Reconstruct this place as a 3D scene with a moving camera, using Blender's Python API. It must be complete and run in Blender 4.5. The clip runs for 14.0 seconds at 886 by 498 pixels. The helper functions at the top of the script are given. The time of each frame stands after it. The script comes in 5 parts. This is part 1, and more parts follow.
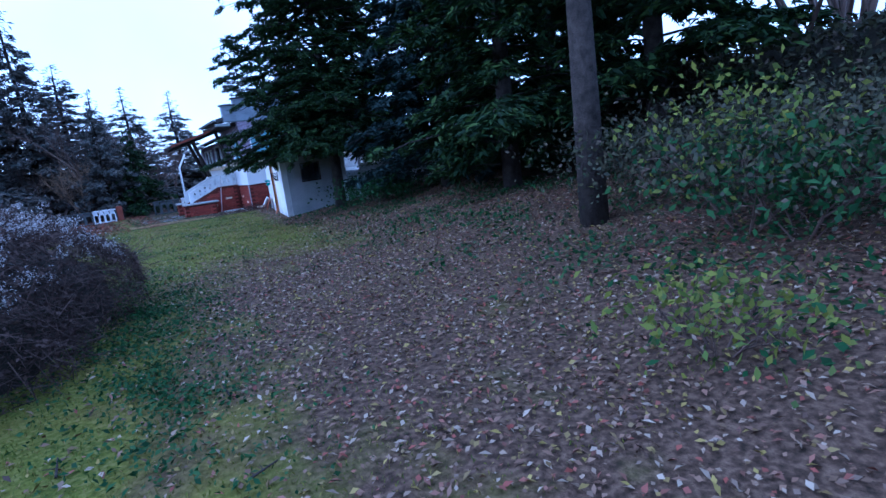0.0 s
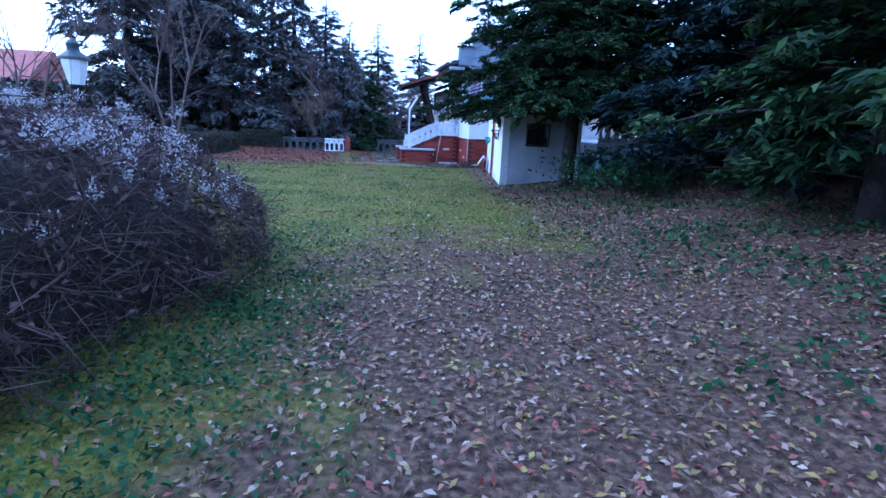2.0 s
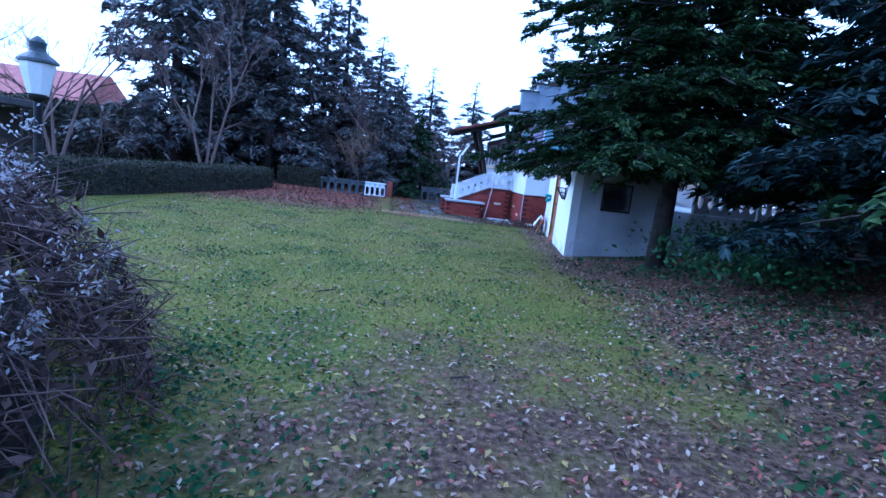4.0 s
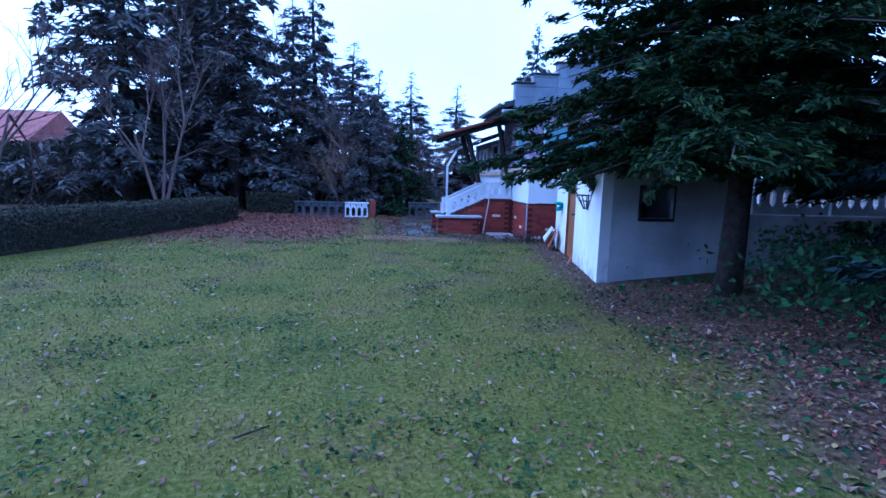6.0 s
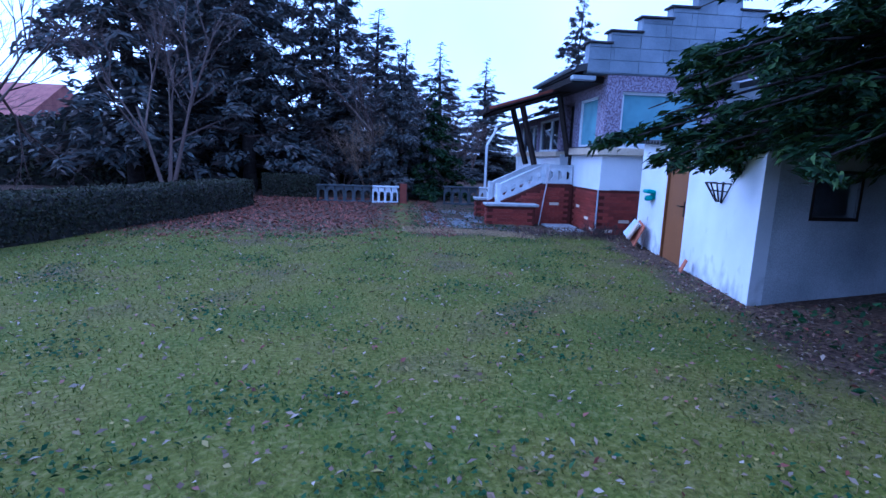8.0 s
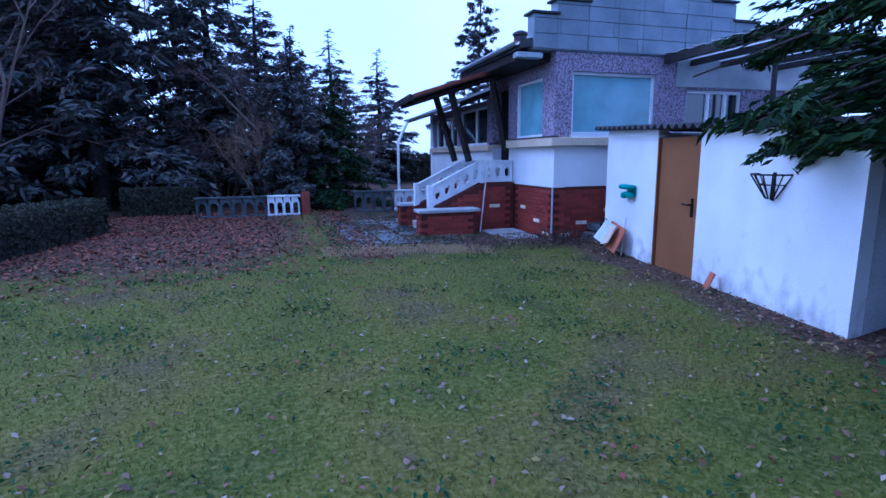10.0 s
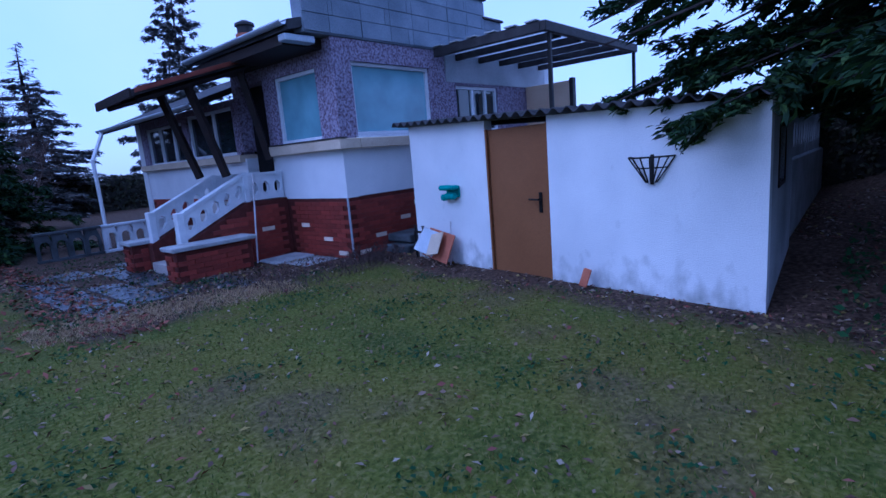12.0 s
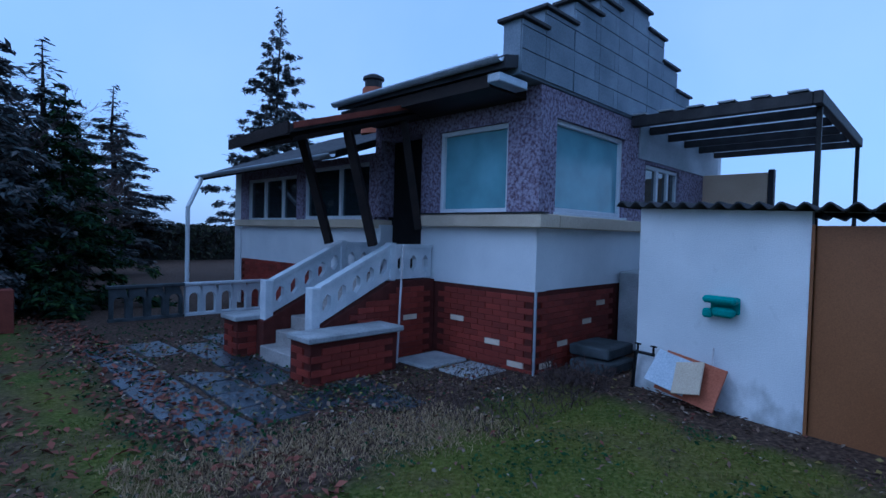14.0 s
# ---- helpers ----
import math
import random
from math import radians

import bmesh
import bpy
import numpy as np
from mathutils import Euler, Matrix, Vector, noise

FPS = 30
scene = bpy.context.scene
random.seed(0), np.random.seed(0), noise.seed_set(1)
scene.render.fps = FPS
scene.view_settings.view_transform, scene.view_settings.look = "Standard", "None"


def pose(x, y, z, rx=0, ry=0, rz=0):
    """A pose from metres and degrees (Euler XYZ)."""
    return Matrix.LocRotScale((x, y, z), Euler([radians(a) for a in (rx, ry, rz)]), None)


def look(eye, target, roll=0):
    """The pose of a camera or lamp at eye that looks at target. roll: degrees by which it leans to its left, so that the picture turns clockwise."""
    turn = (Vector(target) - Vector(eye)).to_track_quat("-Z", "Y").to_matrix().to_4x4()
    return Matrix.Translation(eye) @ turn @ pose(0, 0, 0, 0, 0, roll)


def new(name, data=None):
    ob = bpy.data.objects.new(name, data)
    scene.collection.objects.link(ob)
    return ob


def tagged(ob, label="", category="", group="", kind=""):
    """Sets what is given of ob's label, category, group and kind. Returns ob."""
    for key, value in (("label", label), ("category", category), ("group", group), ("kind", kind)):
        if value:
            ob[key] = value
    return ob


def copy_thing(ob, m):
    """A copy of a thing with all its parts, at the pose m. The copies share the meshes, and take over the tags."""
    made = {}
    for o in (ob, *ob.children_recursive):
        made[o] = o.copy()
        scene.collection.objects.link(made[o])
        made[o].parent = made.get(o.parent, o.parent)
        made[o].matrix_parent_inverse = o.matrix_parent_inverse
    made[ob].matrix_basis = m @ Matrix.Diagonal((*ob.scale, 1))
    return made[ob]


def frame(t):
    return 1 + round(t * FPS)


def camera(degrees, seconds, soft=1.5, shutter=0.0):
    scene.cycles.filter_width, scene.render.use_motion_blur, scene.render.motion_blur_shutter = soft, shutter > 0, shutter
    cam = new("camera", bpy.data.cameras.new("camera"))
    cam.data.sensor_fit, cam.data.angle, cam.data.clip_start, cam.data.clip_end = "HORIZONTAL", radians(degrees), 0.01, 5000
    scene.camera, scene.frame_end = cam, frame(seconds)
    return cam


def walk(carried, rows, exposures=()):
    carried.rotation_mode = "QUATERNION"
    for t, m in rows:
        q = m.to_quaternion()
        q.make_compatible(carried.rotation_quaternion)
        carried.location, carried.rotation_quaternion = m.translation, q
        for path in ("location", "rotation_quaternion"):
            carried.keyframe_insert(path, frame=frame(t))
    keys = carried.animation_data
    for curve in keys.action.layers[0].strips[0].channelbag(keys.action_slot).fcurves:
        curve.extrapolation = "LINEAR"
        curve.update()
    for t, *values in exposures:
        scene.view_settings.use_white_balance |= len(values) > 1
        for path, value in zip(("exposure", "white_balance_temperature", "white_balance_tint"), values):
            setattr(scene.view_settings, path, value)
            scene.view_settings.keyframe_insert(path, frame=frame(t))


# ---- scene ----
cam = camera(81.0, 14.0)
# seconds, eye, point looked at, roll
PATH = [
    (0, (1.32, 0.034, 1.793), (2.402, 1.67, 1.404), -6.9),
    (0.5, (1.685, 0.78, 1.725), (2.382, 2.589, 1.233), -6.8),
    (1, (2.013, 1.417, 1.686), (2.596, 3.229, 1.071), -5.7),
    (1.5, (2.339, 2.111, 1.699), (2.843, 3.965, 1.142), -4.9),
    (2, (2.433, 3.016, 1.676), (2.799, 4.925, 1.205), 2.7),
    (2.5, (2.458, 3.759, 1.704), (2.711, 5.697, 1.28), 3.9),
    (3, (2.541, 4.415, 1.772), (2.698, 6.374, 1.399), 3.4),
    (3.5, (2.66, 5.051, 1.702), (2.832, 7.018, 1.379), 6.0),
    (4, (2.738, 5.637, 1.684), (2.943, 7.602, 1.378), 6.7),
    (4.2, (2.814, 5.867, 1.694), (3.043, 7.83, 1.39), 7.9),
    (6.3, (2.888, 8.449, 1.817), (3.12, 10.417, 1.542), 1.3),
    (6.5, (2.83, 8.72, 1.807), (3.062, 10.684, 1.509), 1.8),
    (7, (2.687, 9.368, 1.696), (2.88, 11.328, 1.35), 1.8),
    (7.2, (2.61, 9.633, 1.699), (2.784, 11.595, 1.354), 2.2),
    (9.3, (1.826, 11.689, 1.861), (2.159, 13.628, 1.502), -0.8),
    (9.5, (1.811, 12.019, 1.801), (2.22, 13.944, 1.445), -0.9),
    (10, (1.749, 12.843, 1.766), (2.339, 14.722, 1.416), -0.6),
    (10.5, (1.616, 13.514, 1.728), (2.389, 15.325, 1.377), -1.1),
    (11, (1.574, 14.218, 1.641), (2.553, 15.932, 1.316), -0.9),
    (11.5, (1.46, 14.811, 1.685), (2.697, 16.369, 1.474), 1.0),
    (12, (1.423, 15.069, 1.747), (2.897, 16.371, 1.386), -4.7),
    (12.5, (1.41, 16.129, 1.662), (2.754, 17.571, 1.325), -2.7),
    (13, (1.363, 16.842, 1.707), (2.749, 18.26, 1.447), 0.4),
    (13.5, (1.478, 17.477, 1.847), (2.947, 18.824, 1.68), 1.3),
    (14, (1.523, 18.194, 1.837), (2.952, 19.592, 1.779), 1.5),
]
walk(cam, [(t, look(eye, target, roll)) for t, eye, target, roll in PATH],
     exposures=[(0, 0.7, 4050, 17), (0.5, 0.7, 4050, 17), (1.5, 1.05, 4050, 19), (3, 1.4, 4000, 18), (4, 1.2, 3950, 18), (7, 0.65, 3800, 25), (9.5, 0.45, 3950, 25), (12, -0.3, 3950, 30), (14, -0.75, 4000, 9)])

# ---- world and light: overcast dusk ----
world = bpy.data.worlds.new("overcast_sky")
scene.world = world
world.use_nodes = True
wn, wl = world.node_tree.nodes, world.node_tree.links
sky = wn.new("ShaderNodeTexSky")
sky.sky_type, sky.sun_disc = "NISHITA", False
sky.sun_elevation, sky.sun_rotation = radians(40), radians(-65)
sky.air_density, sky.dust_density, sky.ozone_density = 1.0, 2.0, 2.0
back = wn["Background"]
back.inputs["Strength"].default_value = 0.06
cloud_bg = wn.new("ShaderNodeBackground")
cloud_noise = wn.new("ShaderNodeTexNoise")
cloud_noise.inputs["Scale"].default_value = 2.2
cloud_noise.inputs["Detail"].default_value = 5
cloud_ramp = wn.new("ShaderNodeValToRGB")
cloud_ramp.color_ramp.elements[0].color = (0.80, 0.87, 0.97, 1)
cloud_ramp.color_ramp.elements[1].color = (0.97, 0.98, 1.0, 1)
cloud_ramp.color_ramp.elements[0].position, cloud_ramp.color_ramp.elements[1].position = 0.35, 0.7
wl.new(cloud_noise.outputs["Fac"], cloud_ramp.inputs["Fac"])
wl.new(cloud_ramp.outputs["Color"], cloud_bg.inputs["Color"])
cloud_bg.inputs["Strength"].default_value = 0.85
sky_add = wn.new("ShaderNodeAddShader")
wl.new(sky.outputs["Color"], back.inputs["Color"])
wl.new(back.outputs[0], sky_add.inputs[0])
wl.new(cloud_bg.outputs[0], sky_add.inputs[1])
wl.new(sky_add.outputs[0], wn["World Output"].inputs["Surface"])
sun_data = bpy.data.lights.new("sun", "SUN")
sun_data.energy, sun_data.angle, sun_data.color = 0.6, radians(40), (1.0, 0.95, 0.9)
sun = new("sun", sun_data)
sun.matrix_world = look((-24, 11, 22), (0, 0, 0))


# ---- materials ----
def mat(name, c1, c2, scale=6.0, rough=0.85, bump=0.3, grain=60.0, metal=0.0, spec=0.3, c3=None, contrast=0.25, per_object=0.0, island=0.0):
    """Two-scale surface: broad stains between two colours, fine grain and relief."""
    m = bpy.data.materials.new(name)
    m.use_nodes = True
    n, l = m.node_tree.nodes, m.node_tree.links
    b = n["Principled BSDF"]
    b.inputs["Roughness"].default_value = rough
    b.inputs["Metallic"].default_value = metal
    b.inputs["Specular IOR Level"].default_value = spec
    co = n.new("ShaderNodeTexCoord")
    big = n.new("ShaderNodeTexNoise")
    big.inputs["Scale"].default_value, big.inputs["Detail"].default_value = scale, 6
    fine = n.new("ShaderNodeTexNoise")
    fine.inputs["Scale"].default_value, fine.inputs["Detail"].default_value = grain, 4
    l.new(co.outputs["Object"], big.inputs["Vector"])
    l.new(co.outputs["Object"], fine.inputs["Vector"])
    ramp = n.new("ShaderNodeValToRGB")
    e = ramp.color_ramp.elements
    e[0].color, e[1].color = (*c1, 1), (*c2, 1)
    e[0].position, e[1].position = 0.5 - contrast, 0.5 + contrast
    if c3:
        x = e.new(0.5)
        x.color = (*c3, 1)
    l.new(big.outputs["Fac"], ramp.inputs["Fac"])
    col = ramp.outputs["Color"]
    mix = n.new("ShaderNodeMix")
    mix.data_type, mix.blend_type = "RGBA", "OVERLAY"
    mix.inputs["Factor"].default_value = 0.45
    l.new(col, mix.inputs["A"])
    l.new(fine.outputs["Fac"], mix.inputs["B"])
    col = mix.outputs["Result"]
    if per_object or island:
        if island:
            rnd = n.new("ShaderNodeNewGeometry").outputs["Random Per Island"]
        else:
            rnd = n.new("ShaderNodeObjectInfo").outputs["Random"]
        mr = n.new("ShaderNodeMapRange")
        amount = per_object or island
        mr.inputs["To Min"].default_value, mr.inputs["To Max"].default_value = 1 - amount, 1 + amount
        l.new(rnd, mr.inputs["Value"])
        hsv = n.new("ShaderNodeHueSaturation")
        l.new(mr.outputs["Result"], hsv.inputs["Value"])
        l.new(col, hsv.inputs["Color"])
        col = hsv.outputs["Color"]
    l.new(col, b.inputs["Base Color"])
    bp = n.new("ShaderNodeBump")
    bp.inputs["Strength"].default_value, bp.inputs["Distance"].default_value = bump, 0.02
    l.new(fine.outputs["Fac"], bp.inputs["Height"])
    l.new(bp.outputs["Normal"], b.inputs["Normal"])
    return m


def palette(name, colours, rough=0.8, spec=0.25, soft_light=0.0):
    """Small pieces in several colours, one per island."""
    m = bpy.data.materials.new(name)
    m.use_nodes = True
    n, l = m.node_tree.nodes, m.node_tree.links
    b = n["Principled BSDF"]
    b.inputs["Roughness"].default_value, b.inputs["Specular IOR Level"].default_value = rough, spec
    g = n.new("ShaderNodeNewGeometry")
    ramp = n.new("ShaderNodeValToRGB")
    e = ramp.color_ramp.elements
    ramp.color_ramp.interpolation = "LINEAR"
    while len(e) < len(colours):
        e.new(0.5)
    for i, c in enumerate(colours):
        e[i].position, e[i].color = i / (len(colours) - 1), (*c, 1)
    l.new(g.outputs["Random Per Island"], ramp.inputs["Fac"])
    l.new(ramp.outputs["Color"], b.inputs["Base Color"])
    if soft_light:
        tr = n.new("ShaderNodeBsdfTranslucent")
        l.new(ramp.outputs["Color"], tr.inputs["Color"])
        mx = n.new("ShaderNodeMixShader")
        mx.inputs[0].default_value = soft_light
        l.new(b.outputs[0], mx.inputs[1])
        l.new(tr.outputs[0], mx.inputs[2])
        l.new(mx.outputs[0], n["Material Output"].inputs["Surface"])
    return m


def ground_material():
    """Lawn with moss, bare earth and a litter-brown part under the trees, by place on the plan."""
    m = bpy.data.materials.new("lawn_soil")
    m.use_nodes = True
    n, l = m.node_tree.nodes, m.node_tree.links
    b = n["Principled BSDF"]
    b.inputs["Roughness"].default_value, b.inputs["Specular IOR Level"].default_value = 0.95, 0.15
    co = n.new("ShaderNodeTexCoord").outputs["Object"]

    def noise_at(scale, detail=6):
        t = n.new("ShaderNodeTexNoise")
        t.inputs["Scale"].default_value, t.inputs["Detail"].default_value = scale, detail
        l.new(co, t.inputs["Vector"])
        return t.outputs["Fac"]

    def ramp(src, stops):
        r = n.new("ShaderNodeValToRGB")
        e = r.color_ramp.elements
        while len(e) < len(stops):
            e.new(0.5)
        for i, (p, c) in enumerate(stops):
            e[i].position, e[i].color = p, (*c, 1)
        l.new(src, r.inputs["Fac"])
        return r.outputs["Color"]

    def mixed(fac, a, c):
        x = n.new("ShaderNodeMix")
        x.data_type = "RGBA"
        l.new(fac, x.inputs["Factor"])
        l.new(a, x.inputs["A"])
        l.new(c, x.inputs["B"])
        return x.outputs["Result"]
    grass = ramp(noise_at(0.8), [(0.28, (0.040, 0.070, 0.010)), (0.44, (0.105, 0.125, 0.012)), (0.56, (0.150, 0.140, 0.020)), (0.68, (0.13, 0.095, 0.050))])
    fine = ramp(noise_at(28, 8), [(0.34, (0.012, 0.018, 0.005)), (0.5, (0.085, 0.095, 0.016)), (0.68, (0.20, 0.17, 0.07))])
    lawn = n.new("ShaderNodeMix")
    lawn.data_type = "RGBA"
    lawn.inputs["Factor"].default_value = 0.5
    l.new(grass, lawn.inputs["A"])
    l.new(fine, lawn.inputs["B"])
    soil = ramp(noise_at(22, 8), [(0.3, (0.022, 0.016, 0.011)), (0.5, (0.072, 0.047, 0.033)), (0.7, (0.144, 0.100, 0.070))])
    att = n.new("ShaderNodeAttribute")
    att.attribute_name = "litter"
    edge = n.new("ShaderNodeMath")
    edge.operation = "MULTIPLY_ADD"
    l.new(noise_at(1.6), edge.inputs[0])
    edge.inputs[1].default_value = 1.3
    l.new(att.outputs["Fac"], edge.inputs[2])
    sharp = n.new("ShaderNodeMapRange")
    sharp.inputs["From Min"].default_value, sharp.inputs["From Max"].default_value = 0.85, 1.35
    l.new(edge.outputs[0], sharp.inputs["Value"])
    l.new(mixed(sharp.outputs["Result"], lawn.outputs["Result"], soil), b.inputs["Base Color"])
    bp = n.new("ShaderNodeBump")
    bp.inputs["Strength"].default_value, bp.inputs["Distance"].default_value = 0.7, 0.03
    l.new(noise_at(35, 8), bp.inputs["Height"])
    l.new(bp.outputs["Normal"], b.inputs["Normal"])
    return m


def glass_material(name, tint, rough=0.05):
    m = bpy.data.materials.new(name)
    m.use_nodes = True
    b = m.node_tree.nodes["Principled BSDF"]
    b.inputs["Base Color"].default_value = (*tint, 1)
    b.inputs["Roughness"].default_value = rough
    b.inputs["Specular IOR Level"].default_value = 0.8
    return m


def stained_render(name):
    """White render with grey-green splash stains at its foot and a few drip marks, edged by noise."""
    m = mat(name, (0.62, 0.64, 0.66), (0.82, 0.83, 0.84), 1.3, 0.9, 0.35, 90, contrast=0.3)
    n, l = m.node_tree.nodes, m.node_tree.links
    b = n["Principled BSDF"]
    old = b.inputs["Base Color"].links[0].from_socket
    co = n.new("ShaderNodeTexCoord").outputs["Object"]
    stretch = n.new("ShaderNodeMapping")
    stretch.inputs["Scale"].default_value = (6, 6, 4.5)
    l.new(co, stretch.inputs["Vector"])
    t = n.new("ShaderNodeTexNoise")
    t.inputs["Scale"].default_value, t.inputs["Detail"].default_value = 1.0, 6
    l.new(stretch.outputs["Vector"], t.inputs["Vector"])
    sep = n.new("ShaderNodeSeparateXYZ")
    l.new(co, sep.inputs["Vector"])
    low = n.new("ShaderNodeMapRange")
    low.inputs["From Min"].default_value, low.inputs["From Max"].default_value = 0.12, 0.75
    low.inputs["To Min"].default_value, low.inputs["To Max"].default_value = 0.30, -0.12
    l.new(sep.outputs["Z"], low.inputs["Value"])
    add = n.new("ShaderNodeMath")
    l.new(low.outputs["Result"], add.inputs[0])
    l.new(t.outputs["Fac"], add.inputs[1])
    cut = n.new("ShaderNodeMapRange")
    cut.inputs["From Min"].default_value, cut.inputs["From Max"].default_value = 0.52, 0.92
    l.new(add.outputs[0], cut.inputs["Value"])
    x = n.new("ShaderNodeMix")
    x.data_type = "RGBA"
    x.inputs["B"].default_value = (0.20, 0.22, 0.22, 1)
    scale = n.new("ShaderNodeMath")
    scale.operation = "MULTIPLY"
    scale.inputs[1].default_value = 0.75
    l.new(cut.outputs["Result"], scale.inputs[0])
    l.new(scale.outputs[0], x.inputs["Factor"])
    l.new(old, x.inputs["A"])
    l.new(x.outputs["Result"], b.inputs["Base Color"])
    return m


M_GROUND = ground_material()
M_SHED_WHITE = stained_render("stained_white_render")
M_WHITE = mat("white_render", (0.62, 0.64, 0.66), (0.82, 0.83, 0.84), 1.3, 0.9, 0.35, 90, contrast=0.3)
M_GREY_RENDER = mat("grey_render", (0.30, 0.32, 0.34), (0.58, 0.6, 0.62), 1.0, 0.92, 0.4, 70, contrast=0.2)
M_STUCCO = mat("mottled_stucco", (0.128, 0.088, 0.120), (0.416, 0.376, 0.480), 26, 0.9, 0.9, 60, c3=(0.288, 0.240, 0.320), contrast=0.14)
M_BRICK = mat("red_clinker", (0.15, 0.024, 0.016), (0.25, 0.045, 0.028), 4, 0.55, 0.3, 90, per_object=0.25, spec=0.4)
M_BRICK_STUFF = mat("red_clinker_far", (0.15, 0.024, 0.016), (0.25, 0.045, 0.028), 4, 0.55, 0.3, 90, island=0.25, spec=0.4)
M_PALE_BRICK = mat("pale_clinker", (0.62, 0.5, 0.38), (0.8, 0.7, 0.56), 8, 0.7, 0.2, 80, per_object=0.12)
M_MORTAR = mat("dark_mortar", (0.06, 0.016, 0.012), (0.11, 0.03, 0.022), 8, 0.95, 0.5, 120)
M_LEDGE = mat("cream_ledge", (0.48, 0.40, 0.28), (0.66, 0.56, 0.42), 2, 0.8, 0.2, 80)
M_SLATE = mat("fibre_cement_slate", (0.15, 0.18, 0.22), (0.30, 0.34, 0.40), 1.4, 0.7, 0.25, 70, per_object=0.12, spec=0.4)
M_DARK = mat("dark_roof_edge", (0.018, 0.017, 0.018), (0.05, 0.045, 0.045), 5, 0.6, 0.3, 60)
M_ROOF = mat("dark_roofing", (0.025, 0.025, 0.03), (0.07, 0.07, 0.075), 3, 0.8, 0.5, 50)
M_WOOD_DARK = mat("dark_stained_wood", (0.008, 0.005, 0.005), (0.024, 0.015, 0.012), 6, 0.6, 0.4, 60)
M_FASCIA = mat("red_brown_fascia", (0.12, 0.03, 0.02), (0.22, 0.06, 0.035), 5, 0.6, 0.3, 60)
M_DOOR = mat("brown_steel_door", (0.19, 0.080, 0.026), (0.235, 0.105, 0.038), 1.5, 0.5, 0.08, 120, spec=0.4)
M_IRON = mat("black_iron", (0.012, 0.012, 0.013), (0.03, 0.03, 0.03), 8, 0.5, 0.2, 80, metal=0.6)
M_ZINC = mat("zinc_gutter", (0.38, 0.42, 0.46), (0.55, 0.6, 0.66), 4, 0.45, 0.1, 50, metal=0.6)
M_FRAME = mat("white_window_frame", (0.66, 0.68, 0.7), (0.8, 0.82, 0.84), 3, 0.5, 0.05, 60, spec=0.4)
M_GLASS = glass_material("window_glass", (0.02, 0.028, 0.035), 0.04)
M_BLIND = mat("teal_roller_blind", (0.20, 0.36, 0.42), (0.24, 0.42, 0.48), 0.8, 0.2, 0.01, 2, spec=0.6)
# shade of the entrance recess as a colour, for hall block and door
M_RECESS_SHADE = mat("recess_shade", (0.004, 0.004, 0.005), (0.009, 0.009, 0.01), 3, 0.9, 0.1, 30)
M_CONCRETE = mat("concrete", (0.26, 0.27, 0.27), (0.5, 0.51, 0.52), 3, 0.9, 0.5, 60)
M_WHITE_CONC = mat("painted_concrete", (0.52, 0.56, 0.6), (0.78, 0.8, 0.82), 4, 0.85, 0.4, 60)
M_IVY_CONC = mat("mossy_concrete", (0.03, 0.035, 0.035), (0.10, 0.11, 0.12), 4, 0.9, 0.5, 60)
M_SLAB = mat("wet_slate_slab", (0.021, 0.025, 0.034), (0.067, 0.080, 0.101), 2.5, 0.35, 0.4, 50, per_object=0.2, spec=0.6)
M_MARBLE = mat("stone_step", (0.288, 0.272, 0.256), (0.496, 0.464, 0.440), 3, 0.6, 0.3, 40)
M_SHEETING = palette("white_roof_sheeting", [(0.7, 0.72, 0.74), (0.82, 0.84, 0.86)], soft_light=0.75)
M_BARK = mat("dark_bark", (0.012, 0.010, 0.010), (0.06, 0.05, 0.045), 9, 0.95, 1.0, 40)
M_GREEN = mat("green_plastic", (0.02, 0.22, 0.20), (0.03, 0.30, 0.27), 3, 0.45, 0.1, 60, spec=0.5)
M_TERRA = mat("terracotta", (0.315, 0.098, 0.049), (0.434, 0.154, 0.084), 4, 0.8, 0.3, 60)
M_BOARD = mat("grey_board", (0.45, 0.5, 0.56), (0.62, 0.66, 0.72), 3, 0.8, 0.2, 60)
M_TIMBER = mat("weathered_timber", (0.45, 0.42, 0.42), (0.66, 0.64, 0.66), 5, 0.85, 0.4, 40)
M_CREAM = mat("cream_wall_paint", (0.62, 0.46, 0.30), (0.74, 0.58, 0.40), 2, 0.9, 0.2, 60)
M_LAMPGLASS = mat("frosted_lamp_glass", (0.68, 0.7, 0.72), (0.8, 0.82, 0.84), 2, 0.3, 0.02, 30, spec=0.6)
M_VERDIGRIS = mat("weathered_lamp_cap", (0.02, 0.028, 0.033), (0.055, 0.075, 0.085), 4, 0.5, 0.2, 50)
M_REDROOF = mat("red_roof_tiles", (0.22, 0.08, 0.07), (0.36, 0.14, 0.11), 3, 0.85, 0.5, 20)
M_NEEDLE = palette("yew_needles", [(0.006, 0.018, 0.008), (0.013, 0.034, 0.012), (0.022, 0.05, 0.014), (0.055, 0.095, 0.02)], soft_light=0.15)
M_NEEDLE_BLUE = palette("blue_spruce_needles", [(0.007, 0.018, 0.018), (0.015, 0.033, 0.033), (0.030, 0.054, 0.054)], soft_light=0.1)
# paler and greyer than the near needles: distance haze put into the colour
M_NEEDLE_HAZY = palette("hazy_far_needles", [(0.044, 0.056, 0.056), (0.088, 0.100, 0.100), (0.125, 0.125, 0.119), (0.188, 0.163, 0.144)], soft_light=0.1)
M_TWIG = palette("bare_twigs", [(0.05, 0.035, 0.03), (0.10, 0.07, 0.06), (0.16, 0.12, 0.10)])
